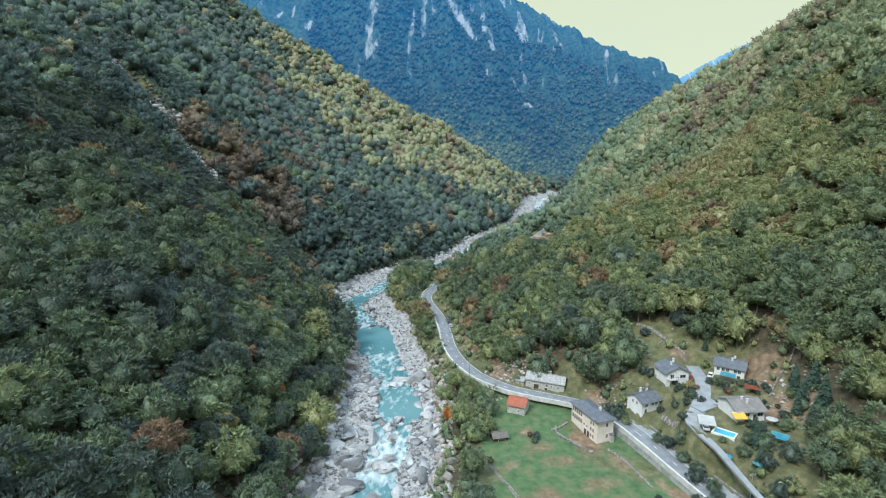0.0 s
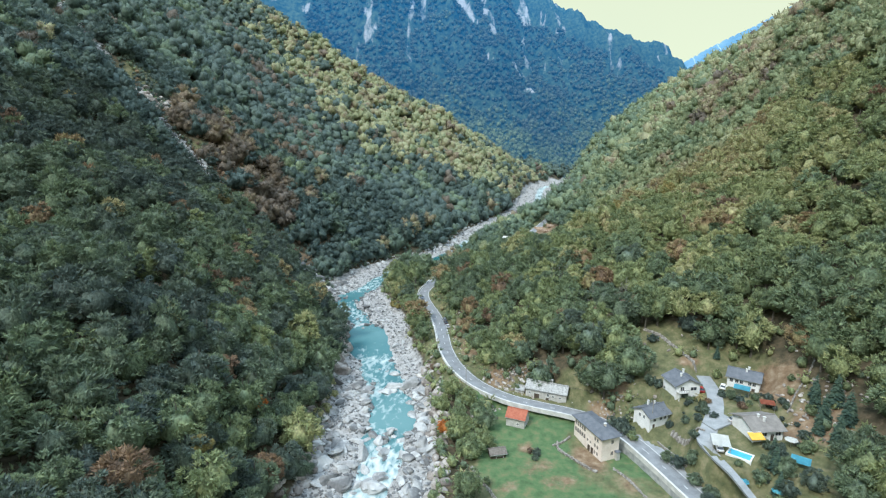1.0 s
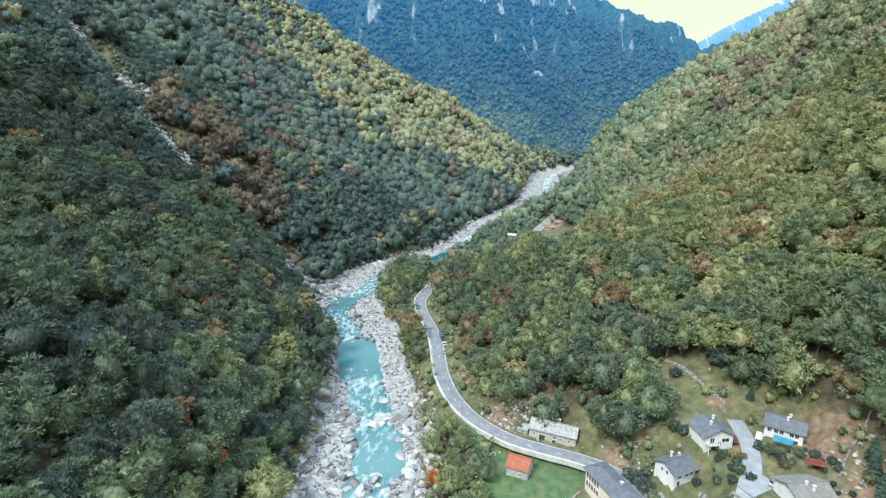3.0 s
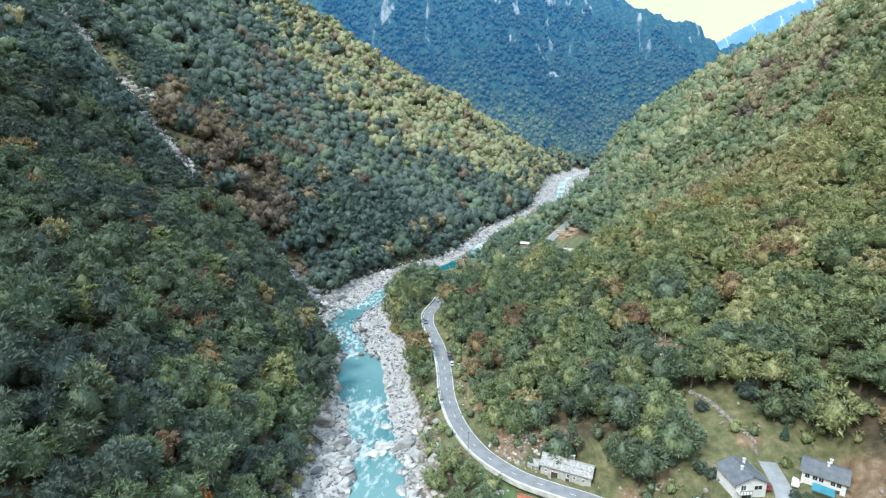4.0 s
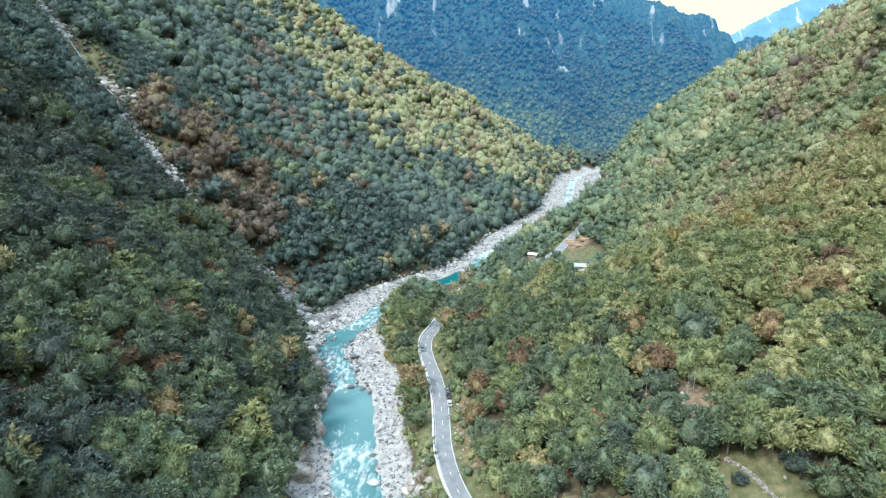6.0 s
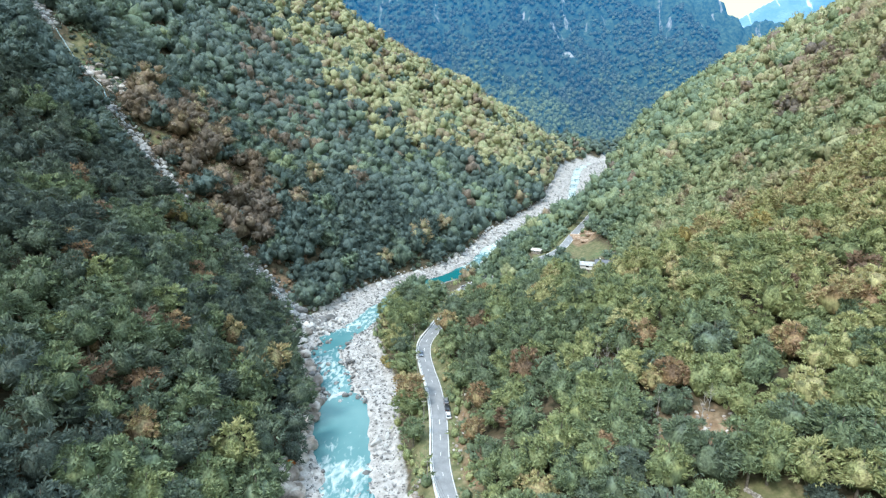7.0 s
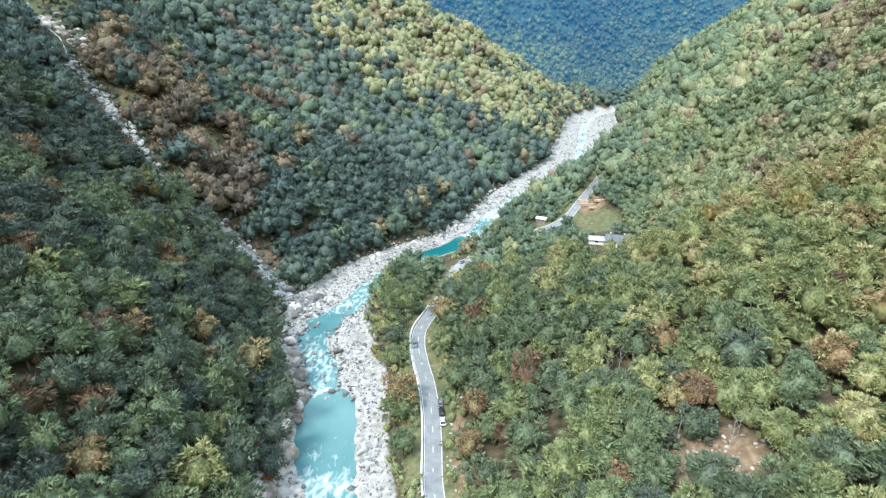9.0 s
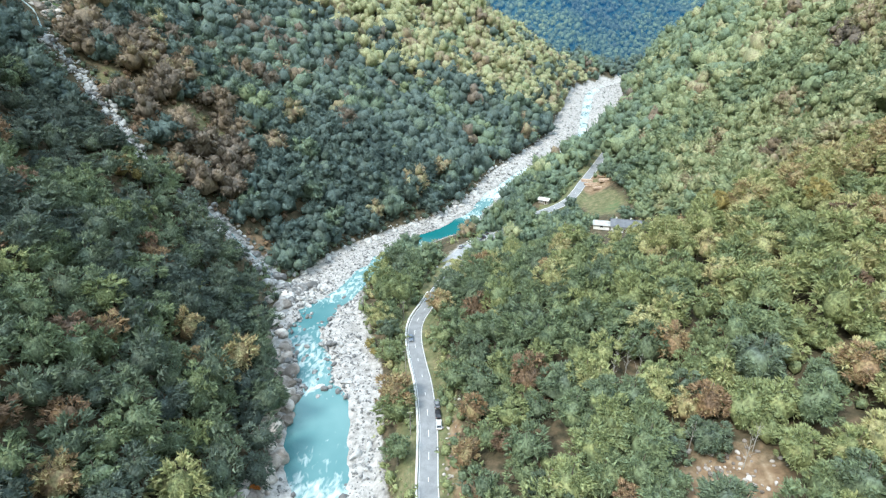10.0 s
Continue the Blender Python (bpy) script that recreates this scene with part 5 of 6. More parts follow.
def gable_house(name, label, x, y, base, turn, L, W, eave, ridge, wall, roofing, over=0.5, windows=(), doors=(), chimneys=((0.2, 0.3),), foot=2.0, gable="x", group="", frames=None):
    """A house with its ridge along local x; front is -y. Heights are over its base."""
    root = thing(name, x, y, base, turn, label, "house", group)
    part("wall", prism([(-W / 2, -foot), (W / 2, -foot), (W / 2, eave), (0, ridge - 0.15), (-W / 2, eave)], -L / 2, L / 2), wall, root)
    k = (ridge - eave) / (W / 2)
    for s in (-1, 1):
        e = s * (W / 2 + over)
        ze = eave - k * over
        roof = part("roof_slope", prism([(0, ridge - 0.1), (e, ze - 0.1), (e, ze + 0.12), (0, ridge + 0.14)], -L / 2 - over, L / 2 + over), roofing, root)
        part("gutter", box((0, e + s * 0.07, ze - 0.02, L + 2 * over, 0.14, 0.12)), METAL, roof)
    part("ridge_cap", box((0, 0, ridge + 0.15, L + 2 * over, 0.35, 0.12)), roofing, root)
    for cu, cw in chimneys:
        ch = part("chimney", box((cu * L, cw * W, ridge - 0.25, 0.55, 0.5, 1.7), bevel=0.04), wall, root)
        part("chimney_cap", box((cu * L, cw * W, ridge + 0.66, 0.75, 0.7, 0.10)), CONCRETE, ch)
    for face, u, z, w, h in windows:
        window(root, face, u, z, w, h, (L, W), frames)
    for face, u, z, w, h in doors:
        window(root, face, u, z, w, h, (L, W), frames, True)
    return root


# ---------------------------------------------------------------- road furniture
def build_road_furniture():
    span = ROAD[(ROAD[:, 1] > -60) & (ROAD[:, 1] < 345)]
    for off, name in ((-ROAD_HALF + 0.28, "edge_line"), (ROAD_HALF - 0.28, "edge_line")):
        v, tr = ribbon(ROAD, off - 0.07, off + 0.07, 0.012, 0.01)
        o = new(name, mesh_from(name, v, tr, PAINT, smooth_shade=False))
        o.parent = road
    step = np.r_[0, np.cumsum(np.linalg.norm(np.diff(ROAD[:, :2], axis=0), axis=1))]
    s = 4.0
    while s < 620:
        idx = np.flatnonzero((step >= s) & (step <= s + 3.4))
        if len(idx) > 1:
            v, tr = ribbon(ROAD[idx], -0.07, 0.07, 0.014, 0.01)
            o = new("lane_dash", mesh_from("lane_dash", v, tr, PAINT, smooth_shade=False))
            o.parent = road
        s += 9.0
    # wall on the river side, carrying the road over the meadow
    w = span
    v, tr = ribbon(w, -ROAD_HALF - 0.75, -ROAD_HALF - 0.15, 0.75, 1.6)
    tagged(new("parapet", mesh_from("parapet", v, tr, CONCRETE, smooth_shade=False)), "low pale concrete parapet along the road", "parapet", kind="structure")
    w = span[(span[:, 1] > 60) & (span[:, 1] < 182)]
    v, tr = ribbon(w, -ROAD_HALF - 0.70, -ROAD_HALF - 0.18, -0.1, 6.5)
    tagged(new("retaining_wall", mesh_from("retaining_wall", v, tr, RETAINING, smooth_shade=False)), "streaked concrete retaining wall under the road", "wall", kind="structure")
    w = span[(span[:, 1] > 114) & (span[:, 1] < 171)]
    v, tr = ribbon(w, ROAD_HALF + 0.02, ROAD_HALF + 2.9, -0.02, 0.35)
    tagged(new("layby", mesh_from("layby", v, tr, LANE_GREY, smooth_shade=False)), "pale paved lay-by along the road", "pavement", kind="structure")
    w = span[(span[:, 1] > 60) & (span[:, 1] < 172)]
    v, tr = ribbon(w, ROAD_HALF + 3.1, ROAD_HALF + 3.5, 0.7, 3.0)
    v = np.array(v)
    v[:, 2] += 0.25 * fbm(v[:, 0] / 2, v[:, 1] / 2, 5, 2)
    tagged(new("roadside_wall", mesh_from("roadside_wall", v, tr, STONE_WALL, smooth_shade=False)), "low dry-stone wall on the uphill side", "wall", kind="structure")
    w = ROAD[(ROAD[:, 1] > 368) & (ROAD[:, 1] < 413)]
    v, tr = ribbon(w, -ROAD_HALF - 5.4, -ROAD_HALF - 0.02, 0.02, 0.5)
    tagged(new("car_park", mesh_from("car_park", v, tr, LANE_GREY, smooth_shade=False)), "pale gravelled car park beside the road", "car park", kind="structure")
    half = np.interp(LANE[:, 1], (118, 138, 150, 153), (0.75, 1.0, 1.5, 2.3))[:, None]
    v, tr = ribbon(LANE, -half, half, 0.14, 0.6)
    tagged(new("lane", mesh_from("lane", v, tr, LANE_GREY, smooth_shade=False)), "narrow grey lane between the houses, a path lower down", "lane", kind="structure")
    court = np.array([(79.5, 158.6, 20.35), (82.5, 159.9, 20.7), (85, 161.0, 20.9), (87.5, 162.0, 21.0)])
    v, tr = ribbon(court, -2.4, 2.4, 0.13, 0.5)
    tagged(new("forecourt", mesh_from("forecourt", v, tr, LANE_GREY, smooth_shade=False)), "grey paved forecourt beside the lane", "pavement", kind="structure")


build_road_furniture()


def stone_wall(points, h, w, label, mat=STONE_WALL):
    """A dry-stone wall, laid of rough stones in two or three courses."""
    ln = curve_through(np.array(points, float), 0.42)
    vs, ts, o = [], [], 0
    for i in range(len(ln)):
        for k in range(2):
            for c in range(max(1, int(h / 0.32))):
                r = ROCKS.uniform(0.22, 0.34)
                x0, y0 = ln[i, :2] + ROCKS.normal(0, 0.06, 2) + (k - 0.5) * w * 0.5
                v, t = PEBBLES[ROCKS.integers(len(PEBBLES))]
                m = np.array(Euler((ROCKS.normal(0, 0.3), ROCKS.normal(0, 0.3), ROCKS.uniform(0, 6.28))).to_matrix())
                vs.append((v @ m.T) * r * 1.15 + (x0, y0, 0.12 + c * 0.30))
                ts.append(t + o)
                o += len(v)
    v = np.vstack(vs)
    v[:, 2] += ground(v[:, 0], v[:, 1])
    return tagged(new("stone_wall", mesh_from("stone_wall", v, np.vstack(ts), mat, smooth_shade=False)), label, "wall")


stone_wall([(38.5, 171.5), (38.2, 168.5), (41, 164), (45.5, 157.8), (47, 156.5)], 0.7, 0.6, "low pale stone wall round the earth terrace")
stone_wall([(37, 170.2), (40, 171.5), (43, 174)], 0.9, 0.6, "short stone wall beside the tall house")
stone_wall([(52.5, 158), (55, 153), (57, 146), (59, 138)], 0.6, 0.6, "broken dry-stone wall along the meadow")
stone_wall([(10.5, 160), (12, 155.5), (14.7, 149.4), (17, 143.5), (19.5, 138), (22, 130)], 0.5, 0.9, "rough stone edge of a meadow path")
stone_wall([(78.5, 210), (81, 206.5), (85, 200), (88, 195.5), (90.4, 191)], 0.8, 0.7, "old dry-stone wall on the pasture")
stone_wall([(103, 160), (108, 165), (113, 168), (119, 173)], 0.8, 0.5, "dry-stone wall along the upper clearing")
stone_wall([(72.5, 166), (74, 161), (76.5, 158), (77.6, 157)], 0.7, 0.5, "curved garden wall beside the lane")

# ---------------------------------------------------------------- hamlet
def build_tall_house():
    L, W, h = 14.8, 6.2, 7.7
    root = thing("tall_house", 50.2, 169.6, 6.5, 109.5 + 180, "tall cream rendered house with three rows of windows", "house")
    part("wall", box((0, 0, h / 2 - 1, L, W, h + 2)), CREAM_WALL, root)
    bm = bmesh.new()
    o, rz = 0.75, 1.75
    lo = [bm.verts.new((sx * (L / 2 + o), sy * (W / 2 + o), h - 0.05)) for sx, sy in ((-1, -1), (1, -1), (1, 1), (-1, 1))]
    up = [bm.verts.new((sx * (L / 2 + o), sy * (W / 2 + o), h + 0.16)) for sx, sy in ((-1, -1), (1, -1), (1, 1), (-1, 1))]
    r1, r2 = bm.verts.new((-(L - W) / 2, 0, h + rz)), bm.verts.new(((L - W) / 2, 0, h + rz))
    bm.faces.new(lo)
    for i in range(4):
        bm.faces.new((lo[i], lo[(i + 1) % 4], up[(i + 1) % 4], up[i]))
    bm.faces.new((up[0], up[1], r2, r1))
    bm.faces.new((up[2], up[3], r1, r2))
    bm.faces.new((up[1], up[2], r2))
    bm.faces.new((up[3], up[0], r1))
    roof = part("hipped_roof", bm, SLATE, root)
    part("roof_ridge", box((0, 0, h + rz + 0.03, L - W, 0.3, 0.12)), SLATE, roof)
    ch = part("chimney", box((3.5, 0.5, h + 1.6, 0.6, 0.6, 1.6), bevel=0.04), CREAM_WALL, root)
    part("chimney_cap", box((3.5, 0.5, h + 2.45, 0.85, 0.85, 0.12)), CONCRETE, ch)
    # the front, -y, looks over the meadow; +x towards the lower end
    for z in (5.35, 2.95):
        for u in (-6.4, -5.2, -4.0, -2.8, -1.6):
            window(root, "front", u, z, 0.85, 1.55, (L, W), CREAM_WALL)
    for u in (0.2, 1.7):
        window(root, "front", u, 3.1, 0.7, 0.8, (L, W), CREAM_WALL)
    for z in (5.35, 3.1, 0.9):
        for u in (4.0, 5.3):
            window(root, "front", u, z, 0.75, 1.2, (L, W), CREAM_WALL)
    for u in (0.9, 2.6):
        window(root, "front", u, 0.1, 0.95, 1.9, (L, W), DARK_WOOD, True)
    for z in (5.4, 1.6):
        window(root, "right", 0.6, z, 0.8, 1.3, (L, W), CREAM_WALL)
    porch = part("porch", box((L / 2 + 0.6, 2.2, 1.4, 1.2, 1.2, 2.8), bevel=0.05), PALE_STONE, root)
    part("porch_roof", box((L / 2 + 0.6, 2.2, 2.9, 1.6, 1.6, 0.15)), SLATE, porch)
    return root


build_tall_house()
gable_house("stone_house", "long low stone house with a slab roof beside the road", 39.6, 195.8, 10.3, -23.5, 14.6, 5.2, 3.6, 5.6, PALE_STONE, STONE_ROOF, 0.35,
            windows=[("front", -5.8, 1.5, 0.6, 0.7), ("front", 0.8, 1.5, 0.8, 1.0), ("front", 2.6, 1.4, 0.6, 0.8), ("front", 5.2, 1.4, 0.6, 0.8), ("right", 0.0, 2.2, 0.6, 0.8)],
            doors=[("front", -3.2, 0.0, 2.0, 2.0), ("front", 0.6, -0.2, 1.2, 1.3)], chimneys=((0.05, 0.25), (0.09, 0.3)))
gable_house("stone_annex", "small stone lean-to with a slab roof", 30.6, 199.6, 10.2, -23.5, 3.2, 3.6, 1.9, 2.8, PALE_STONE, STONE_ROOF, 0.2, chimneys=(), doors=[("front", 0, 0, 0.9, 1.6)])
gable_house("barn", "small stone barn with a red tiled roof", 27.2, 182.6, 6.4, -24, 6.3, 6.0, 4.4, 6.4, PALE_STONE, RED_TILE, 0.35,
            windows=[("front", 0.9, 2.0, 0.6, 0.8)], doors=[("right", -0.6, 0.2, 1.0, 1.8)], chimneys=())
gable_house("shed", "dark wooden shed with a grey board roof", 18.6, 165.9, 5.3, 12, 4.8, 3.4, 2.3, 3.2, DARK_WOOD, SHED_BOARDS, 0.4, chimneys=(), doors=[("front", 0.4, 0.0, 2.2, 1.4)], foot=1.2)
gable_house("white_house", "white house with a dark gabled roof and green garden", 69.7, 174.3, 13.2, 24, 9.7, 6.9, 3.9, 5.6, WHITE_WALL, SLATE, 0.6,
            windows=[("front", -2.9, 2.1, 1.1, 1.2), ("front", -0.3, 2.1, 1.0, 1.1), ("front", 1.4, 2.1, 1.0, 1.1), ("front", 3.1, 2.1, 1.0, 1.1), ("left", 0.8, 2.4, 0.7, 1.1), ("left", -1.0, 2.4, 0.7, 1.1)],
            doors=[("front", -3.2, -0.6, 1.0, 1.9)], chimneys=((0.1, 0.12), (-0.05, 0.3)), foot=3.5)
gabled = gable_house("gabled_house", "white two-storey house with a dark gable and balcony", 79.6, 178.2, 21.4, 98, 7.6, 8.2, 4.3, 6.2, WHITE_WALL, SLATE, 0.6,
            windows=[("left", -1.9, 2.2, 2.0, 1.1), ("left", 2.0, 2.2, 1.2, 1.4), ("front", -1.5, 2.2, 0.9, 1.1), ("front", 1.2, 2.2, 0.9, 1.1)],
            doors=[("left", 1.0, 0.0, 2.2, 1.9)], chimneys=((-0.1, 0.1), (0.28, -0.2)), foot=5.0)
slab = part("balcony", box((-7.6 / 2 - 0.75, 2.1, 2.1, 1.5, 3.4, 0.15)), CONCRETE, gabled)
for u in (0.5, 1.3, 2.1, 2.9, 3.7):
    part("baluster", rod((-7.6 / 2 - 1.42, u, 2.15), (-7.6 / 2 - 1.42, u, 3.05), 0.04, 6), DARK_WOOD, slab)
part("handrail", box((-7.6 / 2 - 1.42, 2.1, 3.08, 0.10, 3.4, 0.08)), DARK_WOOD, slab)
for u in (0.5, 3.7):
    part("balcony_post", rod((-7.6 / 2 - 1.4, u, -0.5), (-7.6 / 2 - 1.4, u, 2.05), 0.09, 8), WHITE_WALL, gabled)
gable_house("long_house", "white house with a grey roof and a satellite dish", 100.2, 178.6, 23.4, -35, 9.2, 6.6, 3.7, 5.5, WHITE_WALL, SLATE, 0.55,
            windows=[("front", -3.4, 1.8, 0.9, 1.1), ("front", -1.8, 1.8, 0.9, 1.1), ("front", -0.5, 1.8, 0.9, 1.1), ("front", 1.9, 1.8, 0.9, 1.1), ("front", 3.1, 1.8, 0.9, 1.1)],
            doors=[("front", 3.0, -1.0, 1.0, 2.0)], chimneys=((0.05, -0.1), (0.1, 0.2)))
gable_house("wide_house", "wide house with a flat-pitched brown-grey roof", 91.4, 155.0, 20.6, 6, 8.8, 9.4, 3.4, 5.2, WHITE_WALL, BROWN_ROOF, 0.7,
            windows=[("front", -1.2, 1.6, 1.4, 1.2), ("front", 2.9, 1.5, 1.6, 1.4), ("right", -2.0, 1.5, 1.0, 1.1), ("right", 2.0, 1.5, 1.0, 1.1)],
            doors=[("front", 1.2, 0.0, 1.0, 2.0)], chimneys=((-0.05, -0.05), (0.03, -0.22)))
gable_house("upstream_house", "long grey-roofed house among the trees", 87.0, 388.5, 28.2, -8, 15.0, 7.6, 3.5, 5.6, WHITE_WALL, SLATE, 0.6,
            windows=[("front", u, 1.5, 1.0, 1.1) for u in (-5.5, -3.5, 1.0, 5.0)], doors=[("front", -1.2, 0, 1.1, 2.0)], chimneys=((-0.35, 0.1), (0.1, 0.1)))
gable_house("upstream_wing", "side wing with a pale sheet roof", 75.4, 391.2, 28.2, -10, 7.6, 5.8, 2.6, 3.6, WHITE_WALL, RETAINING, 0.5, windows=[("front", 0, 1.2, 1.4, 0.9)], chimneys=())
gable_house("road_kiosk", "small white-roofed roadside building", 54.5, 456, 17.3, -25, 6.0, 4.0, 2.4, 3.2, GREY_WOOD, CONCRETE, 0.5, windows=[("front", -1, 1.0, 1.4, 0.8)], doors=[("front", 1.6, 0, 0.9, 1.9)], chimneys=())


def shelter(x, y, turn, L, W, h, roofing, label, slope=0.25, name="shelter"):
    """Four posts and a sloping sheet."""
    z = ground_at(x, y)
    root = thing(name, x, y, z, turn, label, "shelter")
    bm = bmesh.new()
    for sx in (-1, 1):
        for sy in (-1, 1):
            part("post", rod((sx * (L / 2 - 0.15), sy * (W / 2 - 0.15), -0.6), (sx * (L / 2 - 0.15), sy * (W / 2 - 0.15), h + sy * slope * W / 2), 0.06), GREY_WOOD, root)
    bm.free()
    sheet = bmesh.new()
    n = 6
    rows = [[sheet.verts.new((-L / 2 + L * i / n, -W / 2 + W * j / n, h + slope * (-W / 2 + W * j / n) - 0.12 * math.sin(math.pi * i / n) * math.sin(math.pi * j / n) + 0.05)) for i in range(n + 1)] for j in range(n + 1)]
    faces = [sheet.faces.new((rows[j][i], rows[j][i + 1], rows[j + 1][i + 1], rows[j + 1][i])) for j in range(n) for i in range(n)]
    bmesh.ops.solidify(sheet, geom=faces, thickness=0.05)
    part("sheet", sheet, roofing, root)
    return root


shelter(78.4, 149.4, -18, 4.6, 5.6, 2.4, TARP_WHITE, "white canvas carport over a parked car", 0.08, "carport")
shelter(96.2, 172.6, -35, 4.6, 3.0, 2.2, TARP_BLUE, "turquoise sheet shelter in front of the house", 0.12)
shelter(99.2, 163.8, -20, 4.0, 2.6, 2.2, RED_TILE, "small shelter with a red roof", 0.15)
shelter(93.4, 138.6, -38, 4.4, 3.2, 2.0, TARP_BLUE, "garden shelter with a sloping blue roof", 0.15)
shelter(34.5, 444, 10, 2.6, 2.2, 2.0, RED_TILE, "small orange-red stall by the river", 0.1, "stall")


def swimming_pool(x, y, z, turn, L, W):
    root = thing("swimming_pool", x, y, z, turn, "raised swimming pool with clear blue water", "pool")
    for cx, cy, sx, sy in ((0, -W / 2, L + 0.5, 0.35), (0, W / 2, L + 0.5, 0.35), (-L / 2, 0, 0.35, W - 0.35), (L / 2, 0, 0.35, W - 0.35)):
        part("rim", box((cx, cy, 0.2, sx, sy, 1.4), bevel=0.03), WHITE_WALL, root)
    part("water", box((0, 0, 0.1, L - 0.35, W - 0.35, 1.2)), POOL_BLUE, root)
    return root


swimming_pool(81.9, 145.6, 18.7, -42, 5.8, 3.6)


def awning(x, y, z, turn):
    root = thing("awning", x, y, z, turn, "yellow cloth awning over a terrace", "awning")
    part("cloth", prism([(-1.2, 2.2), (-1.25, 2.0), (1.2, 2.9), (1.2, 3.0)], -1.9, 1.9), YELLOW_CLOTH, root)
    part("case", box((0, 1.25, 2.95, 3.9, 0.2, 0.2)), TARP_WHITE, root)
    for sx in (-1.8, 1.8):
        part("arm", rod((sx, 1.2, 2.7), (sx, -1.15, 2.0), 0.03), METAL, root)
    return root


awning(87.3, 148.2, 20.9, 2)


def parasol(x, y, cloth, label, r=1.5):
    z = ground_at(x, y)
    root = thing("parasol", x, y, z, 0, label, "parasol")
    bm = bmesh.new()
    top = bm.verts.new((0, 0, 2.75))
    ring = [bm.verts.new((r * math.cos(i * math.pi / 4), r * math.sin(i * math.pi / 4), 2.15)) for i in range(8)]
    faces = [bm.faces.new((top, ring[i], ring[(i + 1) % 8])) for i in range(8)]
    bmesh.ops.solidify(bm, geom=faces, thickness=0.03)
    part("canopy", bm, cloth, root)
    part("pole", rod((0, 0, -0.3), (0, 0, 2.7), 0.03), METAL, root)
    return root


parasol(78.6, 137.4, TARP_BLUE, "turquoise garden parasol over a table")
parasol(84.5, 132.5, TARP_BLUE, "teal garden parasol beside the path")
parasol(96.5, 147.5, TARP_WHITE, "white parasol on the terrace", 1.7)


# ---------------------------------------------------------------- cars
def car(x, y, z, turn, paint, label, group=""):
    root = thing("car", x, y, z, turn, label, "car", group)
    side = [(-2.05, 0.35), (2.0, 0.35), (2.08, 0.62), (1.95, 0.82), (1.05, 0.95), (-1.75, 0.98), (-2.1, 0.85)]
    bm = prism([(a, b) for a, b in side], -0.86, 0.86, "y")
    bmesh.ops.bevel(bm, geom=list(bm.edges), offset=0.07, segments=2, affect="EDGES")
    body = part("body", bm, paint, root)
    cab = prism([(-1.85, 0.93), (1.0, 0.93), (0.35, 1.42), (-1.35, 1.45)], -0.74, 0.74, "y")
    for v in cab.verts:
        if v.co.z > 1.2:
            v.co.y *= 0.82
    part("windows", cab, GLASS, root)
    part("roof_panel", box((-0.5, 0, 1.45, 1.6, 1.18, 0.06), bevel=0.02), paint, body)
    for sx in (-1.3, 1.3):
        for sy in (-0.8, 0.8):
            w = part("wheel", rod((sx, sy - 0.1, 0.32), (sx, sy + 0.1, 0.32), 0.32, 14), RUBBER, root)
            part("rim", rod((sx, sy + math.copysign(0.06, sy), 0.32), (sx, sy + math.copysign(0.115, sy), 0.32), 0.2, 10), METAL, w)
    for sy in (-0.6, 0.6):
        part("headlight", box((2.02, sy, 0.70, 0.08, 0.35, 0.14), bevel=0.02), TARP_WHITE, body)
        part("tail_light", box((-2.07, sy, 0.78, 0.06, 0.3, 0.14), bevel=0.02), RED_TILE, body)
    return root


def paint(name, c, metal=0.2):
    return material(name, [tuple(0.85 * q for q in c), c], 1.5, rough=0.28, metal=metal, spec=0.5)


BLACK_CAR, GREY_CAR, WHITE_CAR, RED_CAR, BLUE_CAR = paint("black_car_paint", (0.02, 0.02, 0.025)), paint("grey_car_paint", (0.22, 0.23, 0.25)), paint("white_car_paint", (0.72, 0.72, 0.72)), paint("red_car_paint", (0.45, 0.03, 0.03)), paint("steel_blue_car_paint", (0.16, 0.20, 0.26))


def road_spot(y, off):
    """A place beside the road's centre line at that y, and the way of the road there."""
    i = int(np.argmin(np.abs(ROAD[:, 1] - y)))
    t = ROAD[i + 1, :2] - ROAD[i - 1, :2]
    t /= np.linalg.norm(t)
    return ROAD[i, 0] + t[1] * off, ROAD[i, 1] - t[0] * off, ROAD[i, 2], math.degrees(math.atan2(t[1], t[0]))


for y, mat, text in ((273.5, GREY_CAR, "dark grey car parked at the road's edge"), (268.6, BLACK_CAR, "black car parked at the road's edge"), (263.9, WHITE_CAR, "white car parked at the road's edge")):
    x0, y0, z0, a0 = road_spot(y, ROAD_HALF + 0.35)
    car(x0, y0, z0 + 0.0, a0, mat, text, "cars parked by the road")
x0, y0, z0, a0 = road_spot(311, -1.4)
car(x0, y0, z0, a0 + 180, BLUE_CAR, "steel-blue car on the road bend")
for y0, off, turn, mat, text in ((404.0, -5.2, 70, BLACK_CAR, "black car on the gravel car park"), (399.6, -4.6, 75, GREY_CAR, "dark grey car on the gravel car park"), (408.0, -6.0, 65, BLACK_CAR, "black car at the car park's edge"),
                                (395.0, -7.2, 80, WHITE_CAR, "white car at the car park's edge"), (389.0, -8.0, 10, GREY_CAR, "grey car at the car park's edge")):
    x0, y0, z0, a0 = road_spot(y0, off)
    car(x0, y0, z0 + 0.02, a0 + turn, mat, text, "cars on the gravel car park")
car(77.6, 148.4, 19.3, 75, WHITE_CAR, "white car under the canvas carport")
car(88.0, 160.3, 20.95, 20, WHITE_CAR, "white car on the forecourt")
car(86.2, 178.5, ground_at(86.2, 178.5) + 0.02, 80, RED_CAR, "red car beside the gabled house")
